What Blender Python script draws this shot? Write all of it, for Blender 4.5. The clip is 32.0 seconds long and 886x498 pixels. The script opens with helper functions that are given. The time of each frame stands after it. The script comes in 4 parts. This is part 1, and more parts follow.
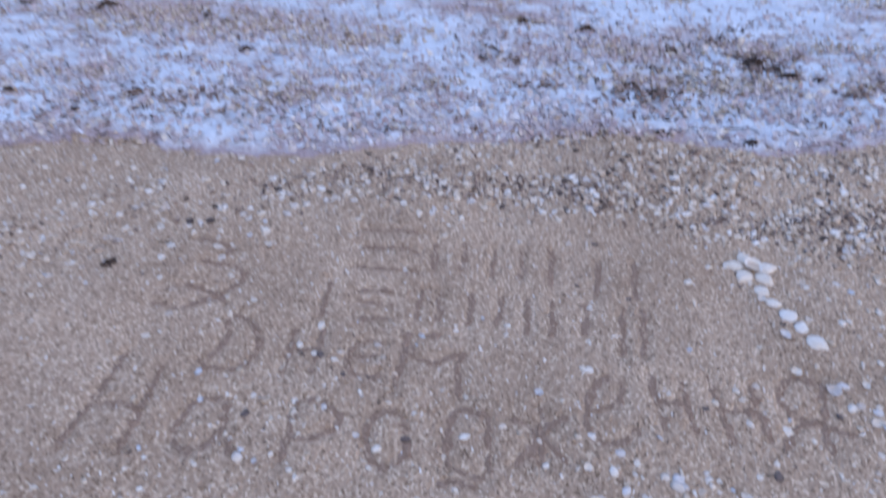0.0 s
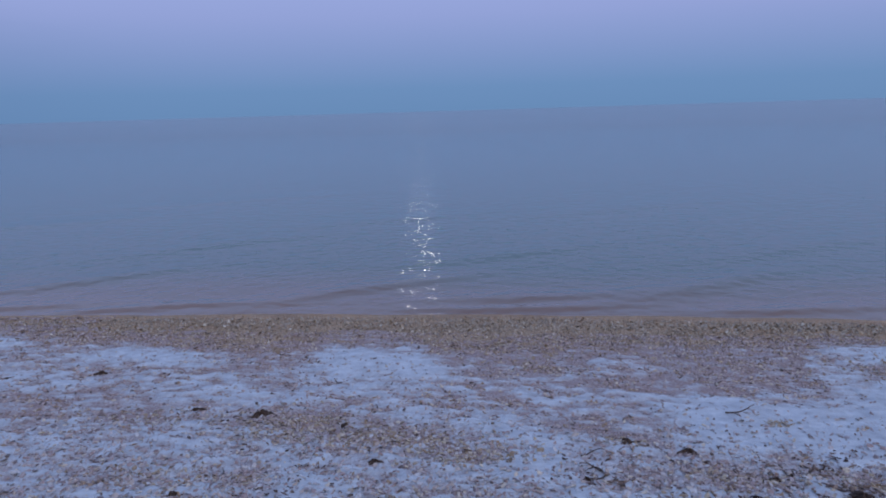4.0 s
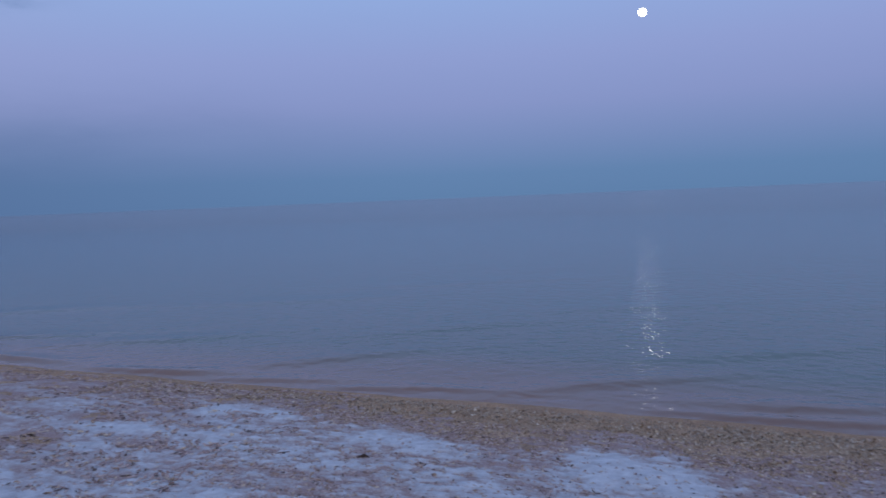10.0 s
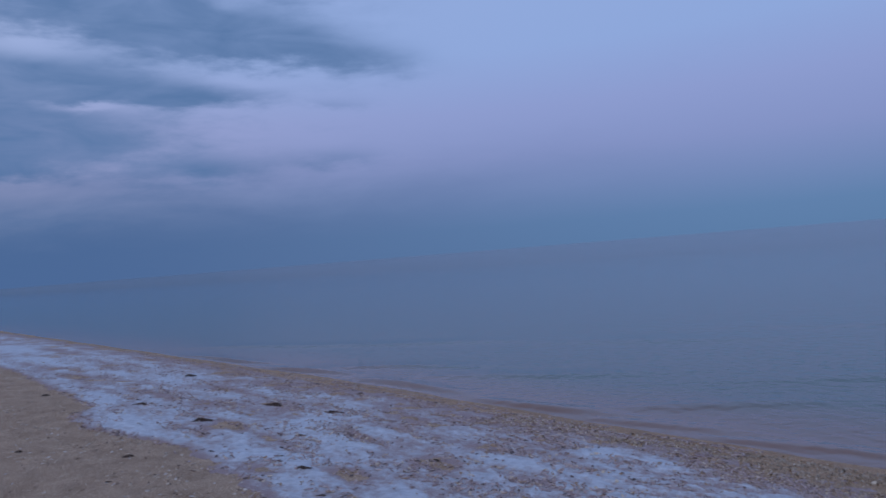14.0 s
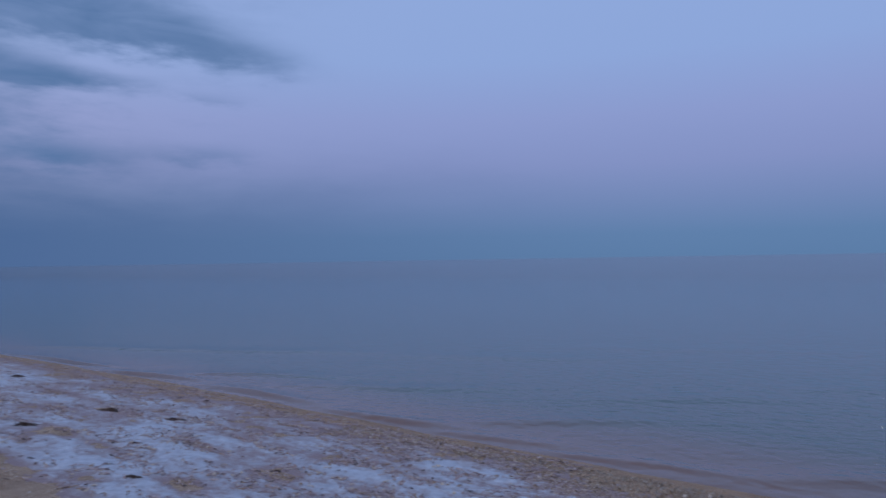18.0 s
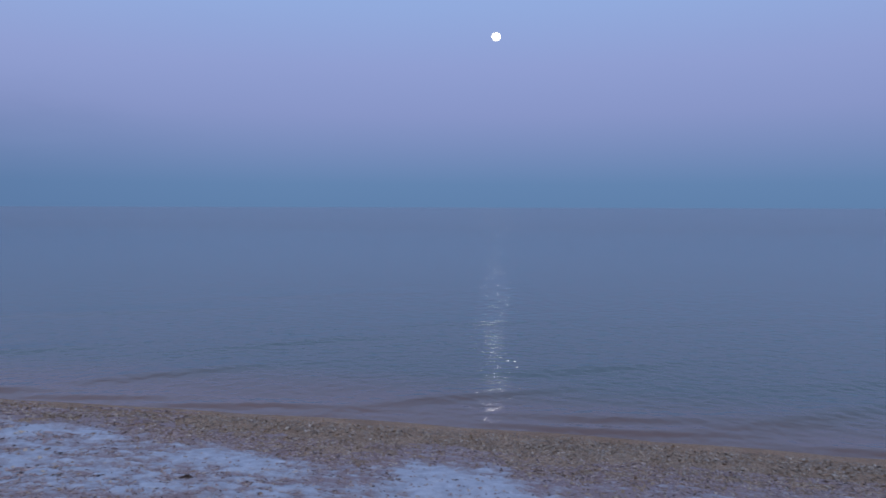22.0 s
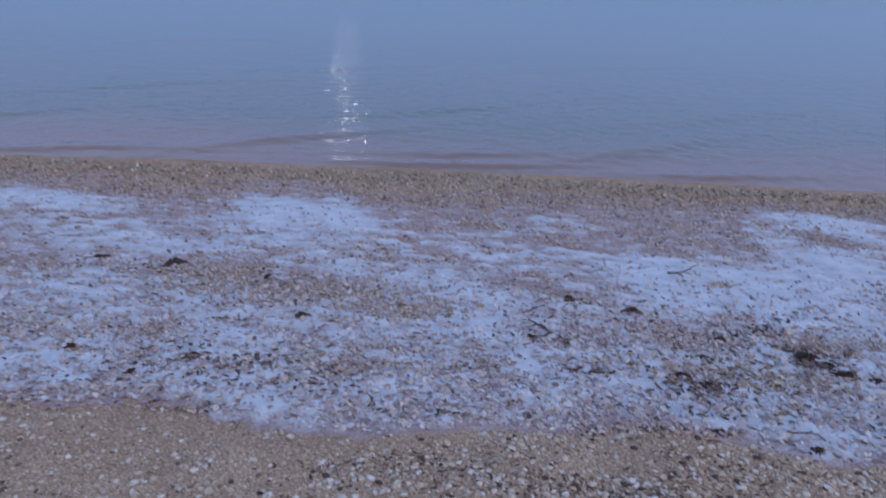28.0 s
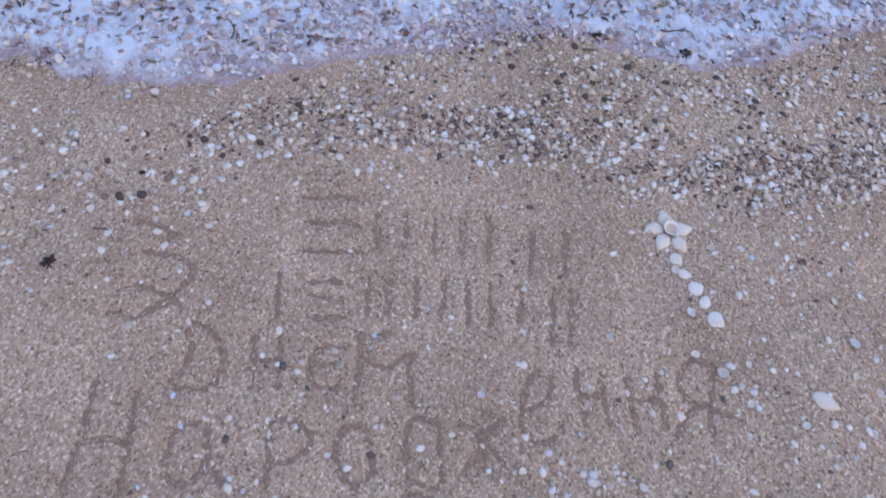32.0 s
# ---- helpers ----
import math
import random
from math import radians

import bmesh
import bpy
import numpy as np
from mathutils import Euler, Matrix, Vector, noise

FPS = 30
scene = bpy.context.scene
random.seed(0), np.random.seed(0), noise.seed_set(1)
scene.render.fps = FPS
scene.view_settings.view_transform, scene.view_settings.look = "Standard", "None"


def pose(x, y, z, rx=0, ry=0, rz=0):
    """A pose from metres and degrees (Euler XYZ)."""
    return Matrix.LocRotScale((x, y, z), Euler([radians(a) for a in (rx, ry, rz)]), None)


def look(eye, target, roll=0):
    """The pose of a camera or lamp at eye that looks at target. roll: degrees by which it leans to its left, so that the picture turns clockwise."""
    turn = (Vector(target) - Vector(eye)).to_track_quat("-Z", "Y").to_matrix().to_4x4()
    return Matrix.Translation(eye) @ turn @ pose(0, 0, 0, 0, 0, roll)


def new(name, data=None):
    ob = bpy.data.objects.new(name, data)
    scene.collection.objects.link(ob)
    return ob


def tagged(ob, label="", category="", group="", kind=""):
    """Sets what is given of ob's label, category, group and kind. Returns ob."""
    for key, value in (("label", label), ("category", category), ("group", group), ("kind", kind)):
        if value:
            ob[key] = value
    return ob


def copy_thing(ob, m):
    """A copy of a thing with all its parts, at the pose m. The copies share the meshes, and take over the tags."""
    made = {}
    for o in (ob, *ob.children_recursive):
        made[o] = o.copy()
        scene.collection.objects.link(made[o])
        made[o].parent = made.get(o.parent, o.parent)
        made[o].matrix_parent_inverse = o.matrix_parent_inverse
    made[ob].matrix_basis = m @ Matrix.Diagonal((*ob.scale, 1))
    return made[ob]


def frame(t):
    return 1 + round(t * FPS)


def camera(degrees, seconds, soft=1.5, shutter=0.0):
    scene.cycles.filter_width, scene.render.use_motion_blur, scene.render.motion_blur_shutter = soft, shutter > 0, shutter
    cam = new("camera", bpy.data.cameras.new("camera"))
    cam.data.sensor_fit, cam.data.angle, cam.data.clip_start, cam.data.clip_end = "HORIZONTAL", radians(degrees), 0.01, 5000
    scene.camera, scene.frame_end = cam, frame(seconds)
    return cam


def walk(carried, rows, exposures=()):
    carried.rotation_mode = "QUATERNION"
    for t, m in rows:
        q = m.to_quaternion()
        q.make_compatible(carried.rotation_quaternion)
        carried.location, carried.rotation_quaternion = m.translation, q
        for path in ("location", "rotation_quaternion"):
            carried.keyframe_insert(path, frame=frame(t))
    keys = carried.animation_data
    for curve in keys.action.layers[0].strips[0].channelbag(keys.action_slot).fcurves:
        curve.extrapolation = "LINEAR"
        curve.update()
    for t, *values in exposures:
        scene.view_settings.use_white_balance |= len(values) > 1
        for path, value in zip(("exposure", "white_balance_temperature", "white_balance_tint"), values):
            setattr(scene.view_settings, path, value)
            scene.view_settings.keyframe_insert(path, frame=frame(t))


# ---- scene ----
# The camera: held by someone who stands on the beach and turns.
cam = camera(63.1, 32.0, soft=1.7, shutter=0.5)
PATH = [
    (0.0, 0.084, -0.167, 0.838, -10.88, -40.18, 0.46),
    (0.5, 0.087, -0.219, 0.897, -7.74, -31.55, -1.26),
    (1.0, 0.088, -0.237, 0.931, -6.04, -27.03, -1.82),
    (1.5, 0.079, -0.254, 0.962, -4.77, -23.74, -2.10),
    (2.0, 0.069, -0.273, 0.987, -3.73, -20.51, -2.70),
    (2.5, 0.071, -0.285, 1.008, -2.99, -17.99, -2.87),
    (3.0, 0.070, -0.298, 1.030, -2.44, -15.19, -2.66),
    (3.5, 0.068, -0.309, 1.039, -2.02, -12.82, -1.91),
    (5.5, 0.060, -0.346, 1.118, -1.41, -5.61, -1.79),
    (6.0, 0.060, -0.351, 1.127, -1.38, -3.80, -1.97),
    (6.5, 0.059, -0.356, 1.129, -1.43, -2.34, -2.05),
    (7.0, 0.055, -0.361, 1.124, -1.34, -1.48, -1.65),
    (7.5, 0.054, -0.354, 1.127, -1.25, -3.03, -1.84),
    (8.0, 0.040, -0.345, 1.127, -0.58, -3.40, -2.17),
    (8.5, 0.007, -0.324, 1.126, 2.53, -4.16, -2.58),
    (9.0, -0.041, -0.302, 1.130, 6.89, -4.55, -2.28),
    (9.5, -0.080, -0.278, 1.135, 11.36, -4.43, -2.17),
    (10.0, -0.105, -0.259, 1.144, 15.84, -4.02, -2.32),
    (10.5, -0.123, -0.243, 1.150, 19.33, -3.73, -2.08),
    (11.0, -0.141, -0.230, 1.156, 22.72, -3.04, -2.57),
    (11.5, -0.168, -0.225, 1.163, 25.66, -2.75, -2.64),
    (12.0, -0.194, -0.228, 1.176, 29.07, -2.38, -3.02),
    (12.5, -0.216, -0.247, 1.193, 32.16, -1.88, -2.79),
    (13.0, -0.247, -0.263, 1.206, 36.16, -0.98, -2.87),
    (13.5, -0.250, -0.268, 1.210, 41.15, -0.23, -4.44),
    (14.0, -0.248, -0.265, 1.204, 43.46, 0.36, -4.56),
    (14.5, -0.254, -0.265, 1.205, 46.05, 0.96, -3.78),
    (16.5, -0.250, -0.247, 1.208, 47.40, 2.10, -2.94),
    (17.0, -0.230, -0.231, 1.204, 43.87, 1.78, -2.30),
    (17.5, -0.192, -0.227, 1.200, 38.40, 1.22, -1.89),
    (18.0, -0.154, -0.235, 1.196, 33.20, 0.85, -0.92),
    (18.5, -0.125, -0.248, 1.194, 28.14, 0.60, -0.59),
    (19.0, -0.109, -0.267, 1.188, 24.23, 0.12, 0.04),
    (19.5, -0.104, -0.274, 1.192, 21.27, -0.47, -0.05),
    (20.0, -0.094, -0.278, 1.196, 19.13, -1.10, -0.07),
    (20.5, -0.064, -0.280, 1.192, 15.68, -1.70, -0.26),
    (21.0, -0.040, -0.285, 1.192, 11.68, -2.36, -0.36),
    (21.5, -0.018, -0.295, 1.183, 7.66, -2.91, -0.41),
    (22.0, -0.011, -0.302, 1.178, 4.10, -3.32, 0.16),
    (22.5, -0.000, -0.293, 1.171, 0.58, -3.82, 0.11),
    (23.0, 0.006, -0.273, 1.162, -2.14, -4.38, 0.29),
    (23.5, -0.001, -0.258, 1.154, -3.03, -4.80, 0.61),
    (24.0, 0.010, -0.251, 1.140, -2.82, -4.44, 0.16),
    (24.5, 0.014, -0.243, 1.122, -3.24, -2.29, -0.07),
    (26.5, 0.016, -0.208, 1.025, -4.66, -10.96, 1.15),
    (27.0, 0.019, -0.192, 0.996, -5.07, -13.06, 1.34),
    (27.5, 0.022, -0.158, 0.955, -6.24, -16.76, 1.47),
    (28.0, 0.027, -0.090, 0.928, -8.10, -21.69, 2.23),
    (28.5, 0.039, -0.015, 0.914, -10.54, -26.06, 1.76),
    (29.0, 0.052, 0.057, 0.959, -13.18, -32.46, 1.83),
    (29.5, 0.073, 0.110, 1.031, -16.31, -42.01, 3.46),
    (30.0, 0.086, 0.156, 1.083, -18.12, -48.10, 4.53),
    (30.5, 0.092, 0.190, 1.133, -20.23, -53.02, 5.56),
    (31.0, 0.090, 0.217, 1.161, -22.40, -57.92, 8.18),
    (31.5, 0.102, 0.232, 1.186, -24.75, -61.55, 9.67),
    (32.0, 0.105, 0.233, 1.203, -26.76, -64.48, 11.62),
]
rows = []
for t, x, y, z, yaw, pitch, roll in PATH:
    m = pose(x, y, z, 0, 0, yaw) @ pose(0, 0, 0, 90 + pitch, 0, 0) @ pose(0, 0, 0, 0, 0, roll)
    rows.append((t, m))
EXPOSURES = [(0, 1.19, 6680, 10), (0.5, 0.88, 6750, 10.5), (1, 0.66, 6750, 10.5), (2, 0.58, 6720, 10.5), (4, 0.22, 6600, 10.5), (6, 0.0, 6520, 11), (9, -0.03, 6500, 11), (12, -0.08, 6450, 11), (14, -0.1, 6420, 11), (17, -0.12, 6420, 11),
             (20, -0.12, 6450, 11), (22, -0.04, 6520, 11), (24, 0.0, 6550, 11), (26.5, 0.3, 6600, 10.8), (28, 0.47, 6650, 10.8), (29, 0.58, 6700, 11), (30, 0.84, 6720, 10.8), (31, 1.0, 6730, 10.5), (32, 1.15, 6880, 11.2)]
walk(cam, rows, EXPOSURES)

MOON_ELEVATION = radians(13.07)


# ---- node helpers ----
def link_tree(tree):
    def put(kind, operation=None, data_type=None, blend_type=None, interpolation_type=None, attribute_name=None):
        n = tree.nodes.new(kind)
        if operation:
            n.operation = operation
        if data_type:
            n.data_type = data_type
        if blend_type:
            n.blend_type = blend_type
        if interpolation_type:
            n.interpolation_type = interpolation_type
        if attribute_name:
            n.attribute_name = attribute_name
        return n
    def join(a, b):
        tree.links.new(a, b)
    return put, join


def ramp_of(node, stops):
    r = node.color_ramp
    while len(r.elements) < len(stops):
        r.elements.new(0.5)
    for e, (at, c) in zip(r.elements, stops):
        e.position = at
        e.color = (c[0], c[1], c[2], 1)


def math_node(put, join, op, a, b=None, c=None):
    n = put("ShaderNodeMath", operation=op)
    for k, v in enumerate((a, b, c)):
        if v is None:
            continue
        if isinstance(v, (int, float)):
            n.inputs[k].default_value = v
        else:
            join(v, n.inputs[k])
    return n.outputs[0]


def mix_color(put, join, fac, a, b, blend="MIX"):
    n = put("ShaderNodeMix", data_type="RGBA", blend_type=blend)
    for k, v in ((0, fac), (6, a), (7, b)):
        if isinstance(v, (int, float)):
            n.inputs[k].default_value = v
        elif isinstance(v, tuple):
            n.inputs[k].default_value = (*v, 1)
        else:
            join(v, n.inputs[k])
    return n.outputs[2]


# ---- sky after sunset, the afterglow behind the camera ----
world = bpy.data.worlds.new("dusk_sky")
scene.world = world
world.use_nodes = True
wt = world.node_tree
put, join = link_tree(wt)
bg = wt.nodes["Background"]
coord = put("ShaderNodeTexCoord")
sep = put("ShaderNodeSeparateXYZ")
join(coord.outputs["Generated"], sep.inputs[0])
X, Y, Z = sep.outputs
elev = math_node(put, join, "MULTIPLY", math_node(put, join, "ARCSINE", Z), 180 / math.pi)
azim = math_node(put, join, "MULTIPLY", math_node(put, join, "ARCTAN2", X, Y), 180 / math.pi)
up = math_node(put, join, "DIVIDE", elev, 90.0)
tint = put("ShaderNodeValToRGB")
ramp_of(tint, [(0.0, (0.116, 0.224, 0.415)), (0.02, (0.126, 0.236, 0.437)), (0.05, (0.188, 0.272, 0.512)), (0.08, (0.246, 0.312, 0.588)),
                            (0.12, (0.280, 0.354, 0.656)), (0.17, (0.290, 0.416, 0.742)), (0.25, (0.298, 0.432, 0.765)), (1.0, (0.26, 0.36, 0.66))])
join(up, tint.inputs[0])
# brighter and warmer towards where the sun went down
west = math_node(put, join, "MULTIPLY_ADD", Y, -0.5, 0.5)
west = math_node(put, join, "POWER", west, 2.2)
low = math_node(put, join, "SUBTRACT", 1.0, math_node(put, join, "MULTIPLY", Z, 0.8))
glow = math_node(put, join, "MULTIPLY", west, low)
base = mix_color(put, join, glow, tint.outputs[0], (1.0, 0.78, 0.60))
# clouds to the north: ragged streaks over a low dark bank
bank = put("ShaderNodeCombineXYZ")
join(math_node(put, join, "MULTIPLY", azim, 0.075), bank.inputs[0])
join(math_node(put, join, "MULTIPLY", elev, 0.26), bank.inputs[1])
cn = put("ShaderNodeTexNoise")
for socket, value in (("Scale", 1.0), ("Detail", 5), ("Roughness", 0.58), ("Distortion", 0.2)):
    cn.inputs[socket].default_value = value
join(bank.outputs[0], cn.inputs["Vector"])
fine = put("ShaderNodeTexNoise")
for socket, value in (("Scale", 3.1), ("Detail", 4), ("Roughness", 0.6)):
    fine.inputs[socket].default_value = value
join(bank.outputs[0], fine.inputs["Vector"])
az2 = math_node(put, join, "MULTIPLY_ADD", cn.outputs[0], 5.0, math_node(put, join, "SUBTRACT", azim, 2.5))
el2 = math_node(put, join, "MULTIPLY_ADD", fine.outputs[0], 2.0, math_node(put, join, "SUBTRACT", elev, 1.0))
# each cloud: azimuth, elevation, half width, half height, rise to the right, weight
CLOUDS = [(-63.3, 18.4, 9, 2.6, -0.08, 0.9), (-55.8, 16.9, 8.0, 1.7, -0.11, 0.8), (-48.3, 15.2, 5.0, 1.0, -0.08, 0.45), (-76.3, 14.0, 10.0, 1.5, 0.0, 0.8), (-73.3, 10.2, 9.0, 1.9, 0.0, 0.85), (-62.3, 13.2, 8.5, 0.9, 0, 0.75), (-51.3, 12.2, 3.5, 0.5, 0.0, 0.3), (-60.8, 7.5, 4.2, 1.1, 0, 0.7),
         (-51.3, 8.0, 3.6, 0.9, 0, 0.5), (-79.3, 8.0, 6.0, 1.5, 0.0, 0.6), (-79.3, 11.0, 12.0, 8.0, 0.0, 0.25), (-69.3, 23.5, 20.0, 4.0, -0.05, 0.9), (-71.8, 16.5, 4.5, 1.0, 0.0, -0.55), (-69.1, 12.3, 3.2, 0.5, 0.0, -0.75), (-72.3, 6.5, 4.5, 0.9, 0.0, -0.6), (-56.8, 14.1, 4.0, 0.7, 0.0, -0.4),
         (-58.8, 19.6, 2.5, 1.2, 0.0, -0.5)]
ragged = put("ShaderNodeMapRange", interpolation_type="SMOOTHSTEP")
join(azim, ragged.inputs[0])
for k, v in ((1, -56.0), (2, -38.0), (3, 1.0), (4, 0.0)):
    ragged.inputs[k].default_value = v
dens = None
for c_az, c_el, half_w, half_h, rise, weight in CLOUDS:
    du = math_node(put, join, "SUBTRACT", az2, c_az)
    dv = math_node(put, join, "SUBTRACT", el2, math_node(put, join, "MULTIPLY_ADD", du, rise, c_el))
    du, dv = math_node(put, join, "DIVIDE", du, half_w), math_node(put, join, "DIVIDE", dv, half_h)
    rr = math_node(put, join, "MULTIPLY_ADD", du, du, math_node(put, join, "MULTIPLY", dv, dv))
    g = math_node(put, join, "MULTIPLY", math_node(put, join, "POWER", 2.718, math_node(put, join, "MULTIPLY", rr, -1.0)), weight)
    dens = g if dens is None else math_node(put, join, "ADD", dens, g)
dens = math_node(put, join, "ADD", dens, math_node(put, join, "MULTIPLY", math_node(put, join, "MULTIPLY_ADD", fine.outputs[0], 1.0, -0.5), ragged.outputs[0]))
# unseen overcast added over the land to the west, dims the ground light
cover = put("ShaderNodeMapRange", interpolation_type="SMOOTHSTEP")
join(azim, cover.inputs[0])
for k, v in ((1, -98.0), (2, -82.0), (3, 0.85), (4, 0.0)):
    cover.inputs[k].default_value = v
veil = put("ShaderNodeMapRange", interpolation_type="SMOOTHSTEP")
join(azim, veil.inputs[0])
for k, v in ((1, -76.0), (2, -52.0), (3, 0.40), (4, 0.0)):
    veil.inputs[k].default_value = v
dens = math_node(put, join, "ADD", dens, veil.outputs[0])
dens = math_node(put, join, "MAXIMUM", dens, math_node(put, join, "MULTIPLY_ADD", cn.outputs[0], 0.4, math_node(put, join, "SUBTRACT", cover.outputs[0], 0.2)))
soft = put("ShaderNodeMapRange", interpolation_type="SMOOTHSTEP")
join(dens, soft.inputs[0])
for k, v in ((1, 0.0), (2, 1.0), (3, 0.0), (4, 1.0)):
    soft.inputs[k].default_value = v
# thinner and thicker places within a cloud
thin = put("ShaderNodeTexNoise")
for socket, value in (("Scale", 1.9), ("Detail", 4), ("Roughness", 0.55), ("Distortion", 0.6)):
    thin.inputs[socket].default_value = value
join(bank.outputs[0], thin.inputs["Vector"])
base = mix_color(put, join, math_node(put, join, "MULTIPLY", soft.outputs[0], math_node(put, join, "MULTIPLY_ADD", thin.outputs[0], 0.8, 0.46)), base, (0.108, 0.202, 0.402))
bankside = put("ShaderNodeMapRange", interpolation_type="SMOOTHSTEP")
join(azim, bankside.inputs[0])
for k, v in ((1, -75.0), (2, -12.0), (3, 1.0), (4, 0.0)):
    bankside.inputs[k].default_value = v
banklow = put("ShaderNodeMapRange", interpolation_type="SMOOTHSTEP")
join(math_node(put, join, "ADD", elev, math_node(put, join, "MULTIPLY", cn.outputs[0], -6.0)), banklow.inputs[0])
for k, v in ((1, -1.5), (2, 7.2), (3, 1.0), (4, 0.0)):
    banklow.inputs[k].default_value = v
base = mix_color(put, join, math_node(put, join, "MULTIPLY", bankside.outputs[0], banklow.outputs[0]), base, (0.076, 0.150, 0.322))
join(base, bg.inputs[0])
bg.inputs[1].default_value = 1.0

# weak, very wide light of the afterglow
sun = bpy.data.lights.new("afterglow", "SUN")
sun.energy, sun.angle, sun.color = 0.29, radians(40), (1.0, 0.84, 0.72)
sun_ob = new("afterglow", sun)
sun_ob.matrix_world = look((0, -40, 18), (0, 0, 0))


# ---- materials ----
def material(name, rough=0.8):
    m = bpy.data.materials.new(name)
    m.use_nodes = True
    p, j = link_tree(m.node_tree)
    b = m.node_tree.nodes["Principled BSDF"]
    b.inputs["Roughness"].default_value = rough
    b.inputs["Specular IOR Level"].default_value = 0.5 if rough < 0.6 else 0.2
    return m, b, p, j


def noise_node(p, j, vec, scale, detail=4, rough=0.6):
    n = p("ShaderNodeTexNoise")
    n.inputs["Scale"].default_value = scale
    n.inputs["Detail"].default_value = detail
    n.inputs["Roughness"].default_value = rough
    j(vec, n.inputs["Vector"])
    return n.outputs[0]


def bump_to(p, j, b, height, strength, distance):
    n = p("ShaderNodeBump")
    n.inputs["Strength"].default_value = strength
    n.inputs["Distance"].default_value = distance
    j(height, n.inputs["Height"])
    j(n.outputs[0], b.inputs["Normal"])


def attribute(p, name):
    return p("ShaderNodeAttribute", attribute_name=name).outputs["Fac"]


def sand_color(p, j, vec, wet):
    """Coarse shell sand: grain, patches and the damp ochre strip by the water."""
    grain = p("ShaderNodeTexVoronoi")
    grain.inputs["Scale"].default_value = 260
    j(vec, grain.inputs["Vector"])
    r = p("ShaderNodeValToRGB")
    ramp_of(r, [(0.0, (0.16, 0.115, 0.080)), (0.28, (0.395, 0.300, 0.228)), (0.7, (0.545, 0.428, 0.335)), (1.0, (0.85, 0.755, 0.635))])
    bw = p("ShaderNodeRGBToBW")
    j(grain.outputs["Color"], bw.inputs[0])
    j(bw.outputs[0], r.inputs[0])
    patch = p("ShaderNodeValToRGB")
    ramp_of(patch, [(0.35, (0.84, 0.77, 0.69)), (0.65, (1.10, 1.03, 0.94))])
    j(noise_node(p, j, vec, 3.5, 5), patch.inputs[0])
    c = mix_color(p, j, 1.0, r.outputs[0], patch.outputs[0], "MULTIPLY")
    return mix_color(p, j, wet, c, mix_color(p, j, 1.0, c, (0.96, 0.83, 0.68), "MULTIPLY"))


def make_sand():
    m, b, p, j = material("shell_sand", 0.85)
    vec = p("ShaderNodeTexCoord").outputs["Object"]
    wet = attribute(p, "wet")
    j(sand_color(p, j, vec, wet), b.inputs["Base Color"])
    j(math_node(p, j, "MULTIPLY_ADD", wet, -0.35, 0.88), b.inputs["Roughness"])
    h = math_node(p, j, "ADD", noise_node(p, j, vec, 190, 3, 0.7), math_node(p, j, "MULTIPLY", noise_node(p, j, vec, 35, 4), 1.2))
    bump_to(p, j, b, h, 0.9, 0.008)
    return m


def make_damp_sand():
    m, b, p, j = material("damp_sand", 0.8)
    vec = p("ShaderNodeTexCoord").outputs["Object"]
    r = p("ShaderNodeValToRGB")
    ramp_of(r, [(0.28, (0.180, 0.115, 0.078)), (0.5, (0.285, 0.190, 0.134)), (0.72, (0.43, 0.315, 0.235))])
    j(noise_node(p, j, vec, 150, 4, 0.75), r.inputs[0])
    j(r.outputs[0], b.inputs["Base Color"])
    bump_to(p, j, b, noise_node(p, j, vec, 170, 3, 0.7), 0.8, 0.006)
    return m


def make_snow():
    m, b, p, j = material("thin_snow", 0.65)
    vec = p("ShaderNodeTexCoord").outputs["Object"]
    thick = attribute(p, "thick")
    cover = p("ShaderNodeMapRange", interpolation_type="SMOOTHSTEP")
    j(math_node(p, j, "ADD", thick, math_node(p, j, "MULTIPLY_ADD", noise_node(p, j, vec, 30, 6, 0.75), 1.9, -0.95)), cover.inputs[0])
    for k, v in ((1, -0.30), (2, 0.78), (3, 0.0), (4, 1.0)):
        cover.inputs[k].default_value = v
    sand = p("ShaderNodeValToRGB")
    ramp_of(sand, [(0.3, (0.29, 0.215, 0.21)), (0.7, (0.48, 0.375, 0.37))])
    j(noise_node(p, j, vec, 120, 3), sand.inputs[0])
    white = p("ShaderNodeValToRGB")
    ramp_of(white, [(0.3, (0.45, 0.49, 0.55)), (0.7, (0.72, 0.775, 0.84))])
    j(noise_node(p, j, vec, 14, 5), white.inputs[0])
    j(mix_color(p, j, cover.outputs[0], sand.outputs[0], white.outputs[0]), b.inputs["Base Color"])
    b.inputs["Subsurface Weight"].default_value = 0.0
    h = math_node(p, j, "ADD", noise_node(p, j, vec, 70, 5, 0.7), math_node(p, j, "MULTIPLY", noise_node(p, j, vec, 18, 3), 1.5))
    bump_to(p, j, b, h, 0.7, 0.01)
    return m


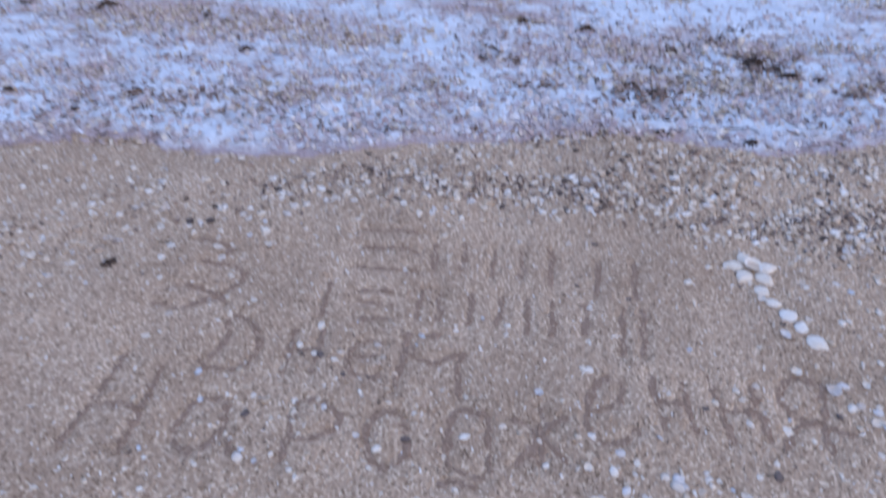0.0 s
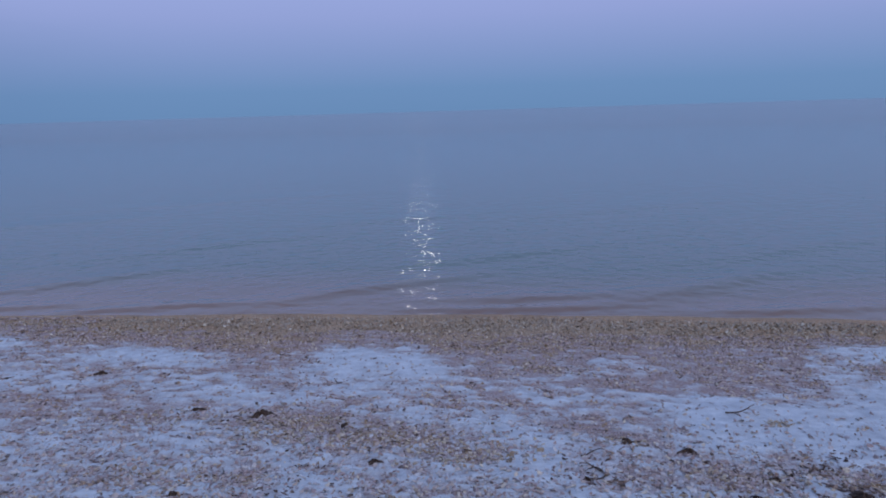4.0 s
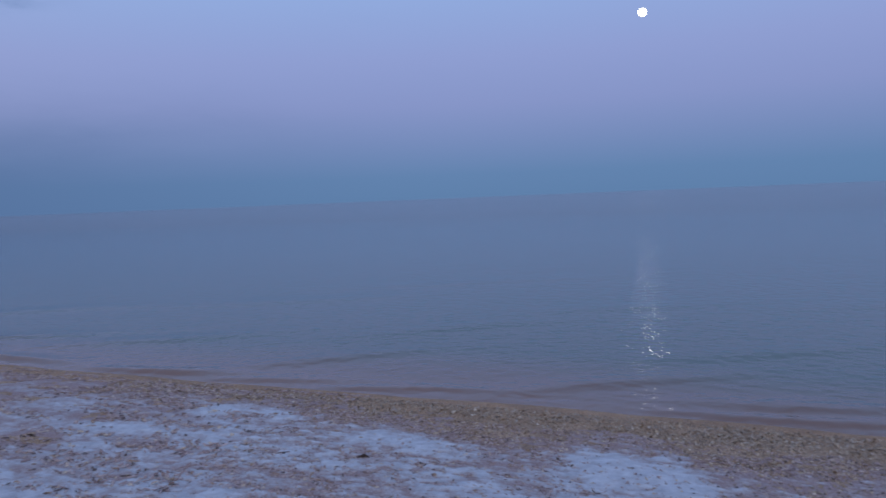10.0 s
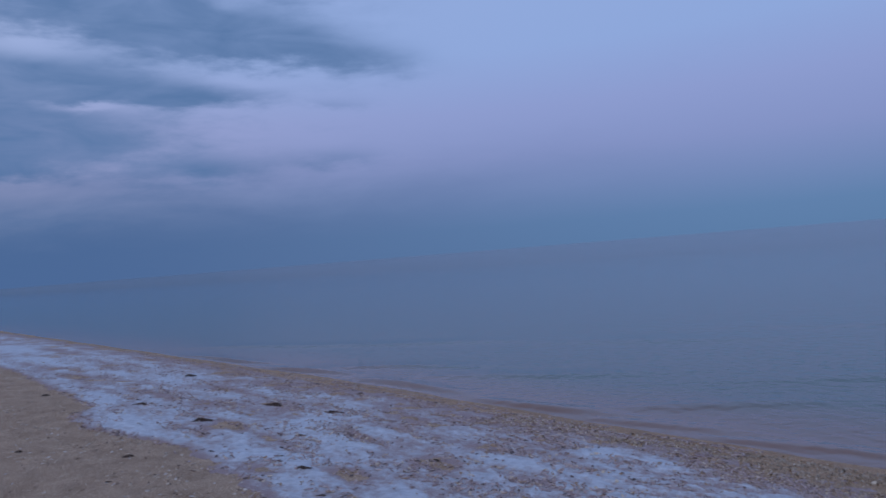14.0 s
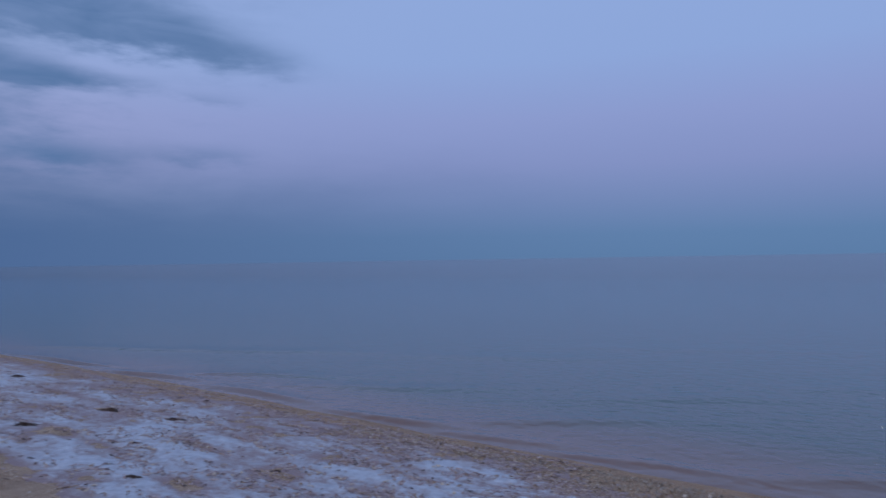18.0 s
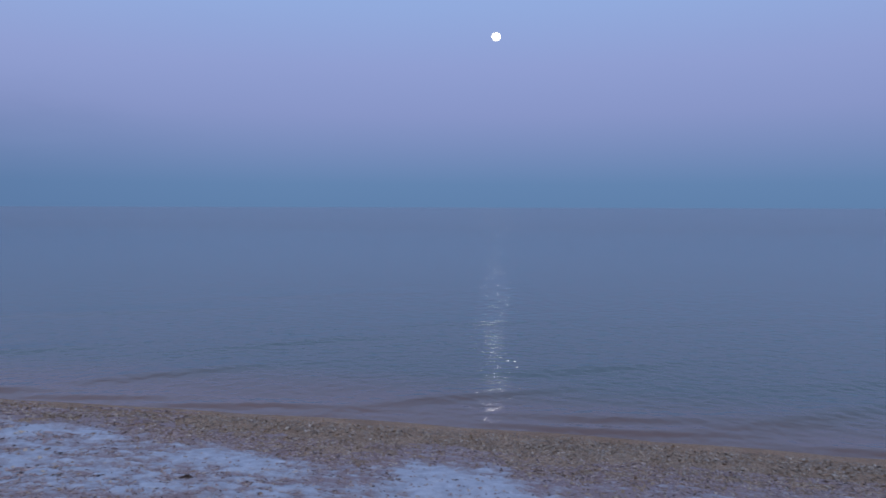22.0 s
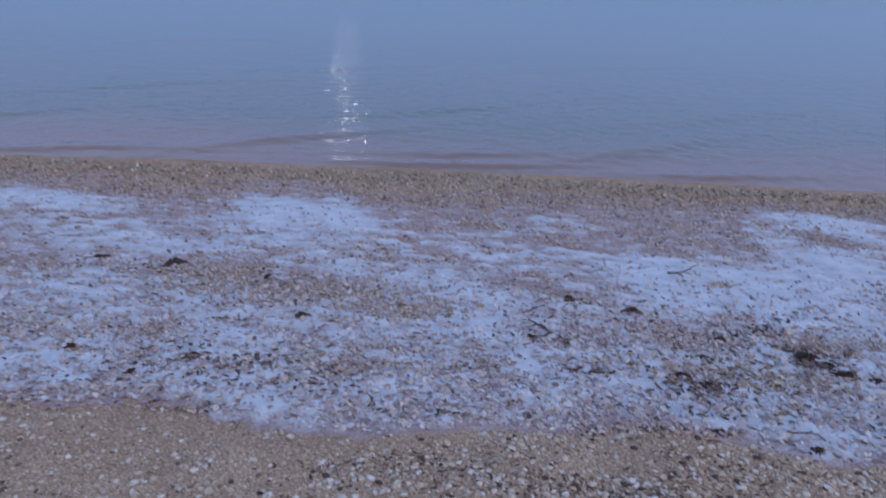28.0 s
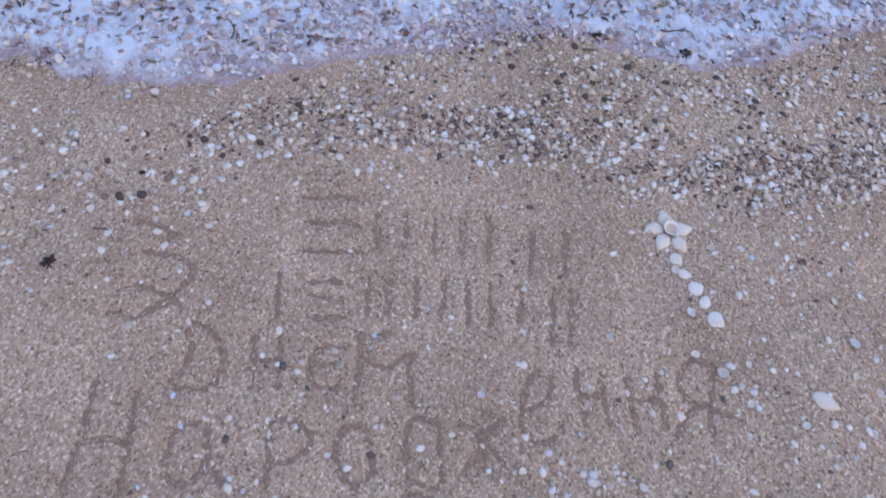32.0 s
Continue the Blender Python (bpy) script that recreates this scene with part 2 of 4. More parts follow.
def make_shell(name, stops, island, rough=0.45):
    m, b, p, j = material(name, rough)
    if island:
        rnd = p("ShaderNodeNewGeometry").outputs["Random Per Island"]
    else:
        rnd = p("ShaderNodeObjectInfo").outputs["Random"]
    r = p("ShaderNodeValToRGB")
    ramp_of(r, stops)
    r.color_ramp.interpolation = "CONSTANT" if island else "LINEAR"
    j(rnd, r.inputs[0])
    vec = p("ShaderNodeTexCoord").outputs["Object"]
    stain = p("ShaderNodeValToRGB")
    ramp_of(stain, [(0.3, (0.72, 0.66, 0.60)), (0.6, (1, 1, 1))])
    j(noise_node(p, j, vec, 90, 4), stain.inputs[0])
    j(mix_color(p, j, 1.0, r.outputs[0], stain.outputs[0], "MULTIPLY"), b.inputs["Base Color"])
    bump_to(p, j, b, noise_node(p, j, vec, 300, 3), 0.3, 0.002)
    return m


def make_water():
    m, b, p, j = material("sea_water", 0.06)
    vec = p("ShaderNodeTexCoord").outputs["Object"]
    far = attribute(p, "far")
    body = p("ShaderNodeValToRGB")
    ramp_of(body, [(0.0, (0.250, 0.165, 0.135)), (0.026, (0.195, 0.140, 0.120)), (0.065, (0.086, 0.128, 0.116)), (0.2, (0.069, 0.129, 0.118)), (1.0, (0.082, 0.106, 0.112))])
    j(attribute(p, "offshore"), body.inputs[0])
    j(body.outputs[0], b.inputs["Base Color"])
    b.inputs["IOR"].default_value = 1.33
    j(math_node(p, j, "MULTIPLY_ADD", far, 0.12, 0.012), b.inputs["Roughness"])
    st = p("ShaderNodeMapping")
    st.inputs["Scale"].default_value = (0.85, 1.0, 1.0)
    st.inputs["Rotation"].default_value = (0, 0, radians(14))
    j(vec, st.inputs["Vector"])
    h = math_node(p, j, "ADD", math_node(p, j, "MULTIPLY", noise_node(p, j, st.outputs[0], 8.5, 1, 0.5), 1.0),
                  math_node(p, j, "MULTIPLY", noise_node(p, j, st.outputs[0], 31, 1, 0.5), 0.07))
    bump_to(p, j, b, h, 1.0, 0.0135)
    return m


SHELL_STOPS = [(0.0, (0.71, 0.63, 0.53)), (0.12, (0.61, 0.50, 0.39)), (0.36, (0.52, 0.415, 0.315)), (0.56, (0.43, 0.33, 0.25)), (0.70, (0.57, 0.54, 0.52)),
               (0.76, (0.25, 0.175, 0.13)), (0.85, (0.095, 0.070, 0.060)), (0.92, (0.76, 0.73, 0.69))]
GRIT_STOPS = [(0.0, (0.47, 0.350, 0.265)), (0.3, (0.57, 0.440, 0.340)), (0.52, (0.64, 0.54, 0.44)), (0.66, (0.28, 0.205, 0.145)), (0.84, (0.77, 0.73, 0.68)), (0.95, (0.14, 0.105, 0.085))]
LITTER_STOPS = [(0.0, (0.47, 0.39, 0.40)), (0.25, (0.55, 0.475, 0.485)), (0.45, (0.35, 0.28, 0.285)), (0.60, (0.60, 0.53, 0.54)), (0.74, (0.17, 0.14, 0.14)), (0.82, (0.43, 0.325, 0.235)), (0.92, (0.72, 0.65, 0.55))]
STRAND_STOPS = [(0.0, (0.40, 0.32, 0.23)), (0.30, (0.31, 0.24, 0.17)), (0.50, (0.47, 0.405, 0.335)), (0.70, (0.18, 0.14, 0.105)), (0.78, (0.55, 0.47, 0.36)), (0.94, (0.76, 0.70, 0.60))]
sand_mat, damp_mat, snow_mat, water_mat = make_sand(), make_damp_sand(), make_snow(), make_water()
gravel_mat = make_shell("mixed_shells", SHELL_STOPS, True, 0.7)
grit_mat = make_shell("shell_grit", GRIT_STOPS, True, 0.7)
litter_mat = make_shell("brown_litter", LITTER_STOPS, True, 0.8)
small_mat = make_shell("small_pale_shells", [(0.0, (0.73, 0.68, 0.61)), (0.35, (0.62, 0.53, 0.43)), (0.62, (0.50, 0.405, 0.31)), (0.84, (0.52, 0.55, 0.60)), (0.92, (0.14, 0.11, 0.10))], True, 0.6)
debris_mat = make_shell("dark_crumbs", [(0.0, (0.13, 0.092, 0.082)), (0.35, (0.23, 0.17, 0.145)), (0.6, (0.08, 0.06, 0.056)), (0.75, (0.33, 0.26, 0.225))], True, 0.7)
frost_mat = make_shell("frosted_shells", [(0.0, (0.56, 0.55, 0.60)), (0.22, (0.47, 0.43, 0.47)), (0.42, (0.66, 0.68, 0.74)), (0.58, (0.42, 0.34, 0.35)), (0.74, (0.60, 0.53, 0.50)), (0.88, (0.27, 0.23, 0.25)), (0.95, (0.72, 0.66, 0.58))], True, 0.7)
strand_mat = make_shell("strand_shells", STRAND_STOPS, True, 0.35)
loose_mat = make_shell("loose_shell", [(0.0, (0.75, 0.71, 0.65)), (0.45, (0.68, 0.59, 0.49)), (0.6, (0.62, 0.63, 0.66)), (0.8, (0.52, 0.42, 0.33)), (1.0, (0.70, 0.66, 0.61))], False)
pale_mat = make_shell("pale_shell", [(0.0, (0.72, 0.74, 0.77)), (0.4, (0.77, 0.73, 0.67)), (1.0, (0.71, 0.63, 0.53))], False, 0.4)


def make_plain(name, dark, lightc, scale, rough):
    m, b, p, j = material(name, rough)
    vec = p("ShaderNodeTexCoord").outputs["Object"]
    r = p("ShaderNodeValToRGB")
    ramp_of(r, [(0.3, dark), (0.7, lightc)])
    n = noise_node(p, j, vec, scale, 5)
    j(n, r.inputs[0])
    j(r.outputs[0], b.inputs["Base Color"])
    bump_to(p, j, b, n, 0.6, 0.003)
    return m


weed_mat = make_plain("dry_seaweed", (0.040, 0.030, 0.029), (0.125, 0.092, 0.078), 60, 0.75)
wood_mat = make_plain("driftwood", (0.06, 0.045, 0.040), (0.16, 0.12, 0.10), 80, 0.8)
inner_mat = make_plain("shell_inside", (0.50, 0.38, 0.28), (0.66, 0.55, 0.44), 70, 0.35)
moon_mat = bpy.data.materials.new("moonlight")
moon_mat.use_nodes = True
p, j = link_tree(moon_mat.node_tree)
em = p("ShaderNodeEmission")
mv = p("ShaderNodeTexCoord").outputs["Object"]
mr = p("ShaderNodeValToRGB")
ramp_of(mr, [(0.35, (0.86, 0.84, 0.79)), (0.6, (1.0, 0.98, 0.92))])
j(noise_node(p, j, mv, 0.06, 3), mr.inputs[0])
j(mr.outputs[0], em.inputs[0])
# the limb is dimmer than the middle of the disc
ms = p("ShaderNodeSeparateXYZ")
j(mv, ms.inputs[0])
limb = math_node(p, j, "SQRT", math_node(p, j, "MULTIPLY_ADD", ms.outputs[0], ms.outputs[0], math_node(p, j, "MULTIPLY", ms.outputs[2], ms.outputs[2])))
lm = p("ShaderNodeMapRange", interpolation_type="SMOOTHSTEP")
j(limb, lm.inputs[0])
for k, v in ((1, 10.0), (2, 22.0), (3, 24.0), (4, 0.8)):
    lm.inputs[k].default_value = v
j(lm.outputs[0], em.inputs[1])
j(em.outputs[0], moon_mat.node_tree.nodes["Material Output"].inputs[0])


# ---- the lie of the beach ----
SEA = -0.395


def shore(x):
    """Where the water's edge runs, y over x."""
    c = np.clip(x, -3, 3)
    return 4.73 - 0.15 * c - 0.01 * c * c - 0.135 * np.clip(x + 3, -5, 0) - 0.09 * np.minimum(x + 8, 0) - 0.21 * np.maximum(x - 3, 0)


def wavy(x, y, seed, n=5, low=0.6, step=1.9):
    """Smooth sums of sines, as cheap noise of about -1 to 1."""
    r = np.random.default_rng(seed)
    out, total, k, a = 0.0 * x, 0.0, low, 1.0
    for _ in range(n):
        for _ in range(3):
            th, ph = r.uniform(0, 2 * math.pi, 2)
            out = out + a * np.sin(k * (x * math.cos(th) + y * math.sin(th)) + ph)
        total += a * 1.7
        k, a = k * step, a * 0.62
    return out / total


def lattice(ix, iy, seed):
    v = np.sin(ix * 127.1 + iy * 311.7 + seed * 74.7) * 43758.5453
    return v - np.floor(v)


def grainy(x, y, seed):
    """Value noise, 0 to 1, one cell to the unit."""
    ix, iy = np.floor(x), np.floor(y)
    fx, fy = x - ix, y - iy
    fx, fy = fx * fx * (3 - 2 * fx), fy * fy * (3 - 2 * fy)
    a, b = lattice(ix, iy, seed), lattice(ix + 1, iy, seed)
    c, d = lattice(ix, iy + 1, seed), lattice(ix + 1, iy + 1, seed)
    return a + (b - a) * fx + (c - a) * fy + (a - b - c + d) * fx * fy


def fractal(x, y, seed, n=4):
    out, a, total = 0.0 * x, 1.0, 0.0
    for k in range(n):
        out = out + a * grainy(x * 2 ** k + 17.3 * k, y * 2 ** k - 9.1 * k, seed + k)
        total += a
        a *= 0.55
    return out / total


def beach(x, y):
    """Height of the sand, without the writing."""
    d = shore(x) - y
    z = np.interp(d, [-60, -1, 0, 0.6, 1.2, 2.4, 3.5, 9.0], [-2.9, -0.48, -0.395, -0.295, -0.245, -0.148, -0.05, 0.28])
    near = np.clip(d * 2, 0, 1)
    z = z + near * (0.006 * wavy(x, y, 3, 4, 3.0) + 0.003 * wavy(x, y, 4, 3, 14.0))
    return z


# ---- the writing, glyph by glyph in a unit box ----
GLYPHS = {
    "ze": [[(0.30, 0.98), (0.55, 1.0), (0.75, 0.88), (0.62, 0.72), (0.45, 0.68)], [(0.45, 0.68), (0.80, 0.66), (0.98, 0.52), (0.80, 0.30), (0.72, 0.22)],
           [(0.72, 0.22), (0.45, 0.32), (0.10, 0.27)], [(0.0, 0.04), (0.35, 0.04), (0.72, 0.20), (0.80, 0.12)]],
    "de": [[(0.35, 0.95), (0.62, 1.0), (0.90, 0.80), (1.0, 0.45), (0.86, 0.10)], [(0.35, 0.95), (0.42, 0.60), (0.28, 0.25), (0.02, 0.12)],
           [(0.02, 0.12), (0.30, 0.0), (0.62, 0.02), (0.86, 0.10)]],
    "en": [[(0.14, 1.0), (0.0, 0.0)], [(0.95, 1.0), (0.82, 0.0)], [(0.06, 0.48), (0.88, 0.52)]],
    "en_big": [[(0.5, 1.0), (0.22, 0.45), (0.0, 0.0)], [(1.0, 0.85), (0.85, 0.4), (0.72, 0.0)], [(0.2, 0.42), (0.55, 0.46), (0.86, 0.40)]],
    "en_lean": [[(0.0, 1.0), (0.15, 0.5), (0.33, 0.0)], [(0.70, 0.92), (0.82, 0.5), (1.0, 0.05)], [(0.15, 0.50), (0.82, 0.50)]],
    "ie": [[(0.95, 0.92), (0.55, 1.0), (0.12, 0.75), (0.0, 0.40), (0.20, 0.08), (0.62, 0.0), (1.0, 0.10)], [(0.06, 0.48), (0.78, 0.55)]],
    "em": [[(0.08, 0.98), (0.06, 0.5), (0.0, 0.12)], [(0.08, 0.98), (0.22, 0.55), (0.50, 0.50)], [(0.30, 0.92), (0.62, 1.0)], [(0.50, 0.50), (0.95, 0.72)], [(0.95, 0.72), (0.86, 0.35), (0.90, 0.0)]],
    "a": [[(0.80, 1.0), (0.35, 0.98), (0.05, 0.65), (0.0, 0.25), (0.30, 0.05), (0.62, 0.22), (0.80, 0.60)], [(0.80, 1.0), (0.78, 0.45), (1.0, 0.0)]],
    "er": [[(0.12, 1.0), (0.08, 0.5), (0.0, 0.0)], [(0.12, 1.0), (0.60, 0.98), (1.0, 0.75), (0.85, 0.48), (0.45, 0.35), (0.10, 0.38)]],
    "o": [[(0.55, 1.0), (0.15, 0.85), (0.0, 0.45), (0.25, 0.05), (0.70, 0.0), (1.0, 0.35), (0.92, 0.80), (0.55, 1.0)]],
    "de_low": [[(0.15, 0.98), (0.55, 1.0), (0.95, 0.98)], [(0.15, 0.98), (0.10, 0.55), (0.20, 0.22)], [(0.95, 0.98), (1.0, 0.55), (0.92, 0.18)], [(0.20, 0.22), (0.92, 0.18)], [(0.0, 0.0), (0.35, 0.08), (0.80, 0.06)]],
    "zhe": [[(0.0, 0.80), (0.45, 0.45), (0.05, 0.0)], [(0.50, 1.0), (0.50, 0.0)], [(1.0, 0.85), (0.55, 0.45), (1.0, 0.05)]],
    "ie_loop": [[(0.05, 0.50), (0.60, 0.62), (0.65, 0.95), (0.30, 1.0), (0.02, 0.60), (0.10, 0.12), (0.55, 0.0), (1.0, 0.22)]],
    "ya": [[(0.0, 0.0), (0.25, 0.35), (0.55, 0.42)], [(0.62, 0.98), (0.20, 1.0), (0.02, 0.75), (0.25, 0.48), (0.55, 0.42)], [(0.62, 0.98), (0.56, 0.42), (0.60, 0.02)], [(0.60, 0.35), (1.0, 0.25)]],
    "bar": [[(0.45, 1.0), (0.40, 0.0)]],
    "bar_pair": [[(0.15, 1.0), (0.10, 0.0)], [(0.80, 1.0), (0.75, 0.0)]],
    "bar_flat": [[(0.0, 0.95), (1.0, 0.90)], [(0.0, 0.50), (1.0, 0.45)], [(0.0, 0.05), (1.0, 0.02)]],
}
# each letter: glyph, its lower left corner, its way to the right, its way up
WORDS = [
    ("sand_word", "Cyrillic letter drawn large with a finger in the sand", [("ze", (-0.236, 0.765), (0.148, -0.04), (0.015, 0.197))]),
    ("sand_word", "short Cyrillic word traced in damp shell sand", [
        ("de", (-0.149, 0.615), (0.089, -0.025), (0.014, 0.117)), ("en", (-0.025, 0.58), (0.063, -0.017), (0.017, 0.101)),
        ("ie", (0.073, 0.553), (0.051, -0.014), (0.016, 0.08)), ("em", (0.145, 0.503), (0.095, -0.027), (0.032, 0.133))]),
    ("sand_word", "long Cyrillic birthday word traced in shell sand", [
        ("en_big", (-0.316, 0.484), (0.106, -0.03), (0.011, 0.199)), ("a", (-0.167, 0.459), (0.074, -0.021), (0.011, 0.099)),
        ("er", (-0.021, 0.417), (0.063, -0.018), (0.019, 0.107)), ("o", (0.087, 0.395), (0.051, -0.015), (0.021, 0.093)),
        ("de_low", (0.173, 0.338), (0.069, -0.019), (0.035, 0.127)), ("zhe", (0.278, 0.358), (0.075, -0.021), (0.031, 0.099)),
        ("ie_loop", (0.396, 0.372), (0.064, -0.018), (0.041, 0.112)), ("en_lean", (0.483, 0.373), (0.07, -0.02), (0.044, 0.107)),
        ("en_lean", (0.563, 0.34), (0.08, -0.023), (0.052, 0.116)), ("ya", (0.655, 0.309), (0.1, -0.028), (0.062, 0.125))]),
    ("sand_marks", "upper row of plain bars scratched in the sand", [
        ("bar_flat", (0.113, 0.812), (0.111, -0.029), (0.026, 0.13)), ("bar_pair", (0.242, 0.791), (0.077, -0.02), (0.02, 0.079)),
        ("bar_pair", (0.342, 0.753), (0.077, -0.021), (0.023, 0.078)), ("bar", (0.407, 0.711), (0.083, -0.022), (0.032, 0.101)),
        ("bar_pair", (0.502, 0.661), (0.094, -0.025), (0.036, 0.099))]),
    ("sand_marks", "lower row of plain bars scratched in the sand", [
        ("bar", (0.02, 0.701), (0.062, -0.016), (0.017, 0.095)), ("bar_flat", (0.097, 0.686), (0.063, -0.017), (0.015, 0.072)),
        ("bar_pair", (0.194, 0.66), (0.053, -0.014), (0.019, 0.077)), ("bar_pair", (0.271, 0.639), (0.079, -0.021), (0.022, 0.077)),
        ("bar_pair", (0.365, 0.597), (0.054, -0.015), (0.027, 0.087)), ("bar", (0.445, 0.581), (0.045, -0.012), (0.027, 0.075)),
        ("bar_pair", (0.499, 0.521), (0.045, -0.012), (0.043, 0.111))]),
]


def smooth_line(pts, step=0.006):
    """A round curve through the points, in even steps."""
    pts = [np.array(q, float) for q in pts]
    if len(pts) == 2:
        n = max(2, int(np.linalg.norm(pts[1] - pts[0]) / step))
        line = [pts[0] + (pts[1] - pts[0]) * k / n for k in range(n + 1)]
    else:
        ext = [2 * pts[0] - pts[1]] + pts + [2 * pts[-1] - pts[-2]]
        line = []
        for k in range(1, len(ext) - 2):
            a, b, c, d = ext[k - 1:k + 3]
            n = max(2, int(np.linalg.norm(c - b) / step))
            for s in np.linspace(0, 1, n, endpoint=False):
                line.append(0.5 * (2 * b + (c - a) * s + (2 * a - 5 * b + 4 * c - d) * s * s + (3 * b - a - 3 * c + d) * s ** 3))
        line.append(pts[-1])
    return np.array(line)


def letter_lines(glyph, o, ex, ey):
    o, ex, ey = np.array(o), np.array(ex), np.array(ey)
    lines = []
    for stroke in GLYPHS[glyph]:
        line = smooth_line([o + ex * u + ey * v for u, v in stroke])
        wob = np.stack([wavy(line[:, 0], line[:, 1], 81, 3, 45.0), wavy(line[:, 0], line[:, 1], 82, 3, 45.0)], 1)
        lines.append(line + 0.005 * wob)
    return lines


LETTERS = [[letter_lines(*letter) for letter in letters] for _, _, letters in WORDS]
STROKES = [line for letters in LETTERS for lines in letters for line in lines]
GROOVE = 0.0095


def stroke_distance(x, y):
    best = np.full(x.shape, 1.0)
    for line in STROKES:
        x0, y0 = line.min(0) - 0.03
        x1, y1 = line.max(0) + 0.03
        sel = np.nonzero((x > x0) & (x < x1) & (y > y0) & (y < y1))
        if len(sel[0]):
            dx = x[sel][:, None] - line[None, :, 0]
            dy = y[sel][:, None] - line[None, :, 1]
            best[sel] = np.minimum(best[sel], np.sqrt((dx * dx + dy * dy).min(1)))
    return best


def engrave(x, y, z):
    """Cut the strokes into the sand."""
    return z - 0.0036 * np.exp(-(stroke_distance(x, y) / GROOVE) ** 2)


def ground_height(x, y):
    return engrave(x, y, beach(x, y))


# ---- mesh helpers ----
def mesh_from(name, verts, faces, mat, smooth=True):
    """verts (n, 3) and faces (m, 3 or 4) as arrays."""
    me = bpy.data.meshes.new(name)
    verts, faces = np.asarray(verts, np.float32), np.asarray(faces, np.int32)
    k = faces.shape[1]
    me.vertices.add(len(verts))
    me.vertices.foreach_set("co", verts.ravel())
    me.loops.add(faces.size)
    me.loops.foreach_set("vertex_index", faces.ravel())
    me.polygons.add(len(faces))
    me.polygons.foreach_set("loop_start", np.arange(0, faces.size, k, dtype=np.int32))
    me.polygons.foreach_set("use_smooth", np.full(len(faces), smooth))
    me.update(calc_edges=True)
    me.validate()
    me.materials.append(mat)
    return me


def set_attribute(me, name, values):
    a = me.attributes.new(name, "FLOAT", "POINT")
    a.data.foreach_set("value", np.asarray(values, np.float32))


def sheet_faces(nx, ny):
    i = np.arange((nx - 1) * (ny - 1))
    r, c = i // (nx - 1), i % (nx - 1)
    a = r * nx + c
    return np.stack([a, a + 1, a + nx + 1, a + nx], 1)


def stretch(lo, hi, fine, first, last, growth):
    """Even steps from lo to hi, then growing ones out to first and last."""
    mid = list(np.arange(lo, hi + fine / 2, fine))
    s, left = fine, [lo]
    while left[-1] > first:
        s *= growth
        left.append(left[-1] - s)
    s, right = fine, [mid[-1]]
    while right[-1] < last:
        s *= growth
        right.append(right[-1] + s)
    return np.array(left[:0:-1] + mid + right[1:])


def part(name, me, parent, label=""):
    ob = new(name, me)
    ob.parent = parent
    if label:
        tagged(ob, label)
    return ob


# ---- ground: one sheet from the land behind to the sea floor ----
gx = stretch(-0.45, 1.15, 0.0056, -4600, 4600, 1.06)
gy = stretch(0.15, 1.2, 0.0056, -4600, 4600, 1.06)
GX, GY = np.meshgrid(gx, gy)
GX, GY = GX.ravel(), GY.ravel()
ground_me = mesh_from("ground", np.stack([GX, GY, ground_height(GX, GY)], 1), sheet_faces(len(gx), len(gy)), sand_mat)
gd = shore(GX) - GY
set_attribute(ground_me, "wet", np.clip(1.15 - gd / (0.8 + 0.3 * wavy(GX, GY, 8, 4, 1.5)), 0, 1))
tagged(new("ground", ground_me), "pale brown shell sand beach sloping to the sea", "beach", kind="structure")

# ---- sea ----
wx = stretch(-14, 6, 0.09, -4600, 4600, 1.06)
wd = stretch(0, 14, 0.07, -0.5, 4600, 1.06)
wd = np.concatenate([np.arange(-0.5, 0, 0.1), np.arange(0, 1.6, 0.025), wd[wd > 1.6]])
WX, WD = np.meshgrid(wx, wd)
WX, WD = WX.ravel(), WD.ravel()
WY = shore(np.clip(WX, -60, 30)) + WD
amp = np.clip(WD / 0.6, 0, 1) * np.clip(1.4 - WD / 40, 0.0, 1)
# low swell that runs in at a slant: x, d, way of the crest in degrees, half length, half width, height
SWELLS = [(0.9, 0.5, 13, 0.8, 0.09, 0.030), (-0.4, 0.75, 34, 1.1, 0.10, 0.026), (2.3, 0.9, 32, 1.2, 0.11, 0.028), (0.9, 2.2, 30, 1.1, 0.14, 0.022), (-3.2, 1.0, 33, 1.3, 0.11, 0.026), (-2.2, 2.9, 30, 1.3, 0.16, 0.022), (3.9, 2.6, 30, 1.4, 0.16, 0.022),
          (-5.6, 1.5, 30, 1.5, 0.14, 0.026), (-8.2, 1.0, 26, 1.6, 0.13, 0.026), (-0.4, 4.6, 28, 1.5, 0.20, 0.018), (-5.4, 4.6, 26, 1.8, 0.22, 0.020), (-9.6, 3.0, 24, 2.0, 0.2, 0.022), (-13, 1.6, 20, 2.2, 0.18, 0.024),
          (3.0, 5.6, 26, 1.8, 0.22, 0.014), (-3.0, 7.2, 24, 2.2, 0.26, 0.014)]
EDGE_SWELLS = [(-3.4, 0.2, 7, 0.8, 0.07, 0.012), (0.7, 0.16, 9, 0.9, 0.06, 0.012), (-2.0, 0.18, 8, 0.8, 0.06, 0.012), (2.6, 0.2, 9, 0.8, 0.07, 0.012), (-4.6, 0.22, 6, 0.9, 0.07, 0.015), (-6.8, 0.25, 5, 1.0, 0.08, 0.016), (-9.4, 0.22, 5, 1.1, 0.08, 0.016), (-12.2, 0.26, 4, 1.3, 0.09, 0.018)]
swell = 0.0 * WX
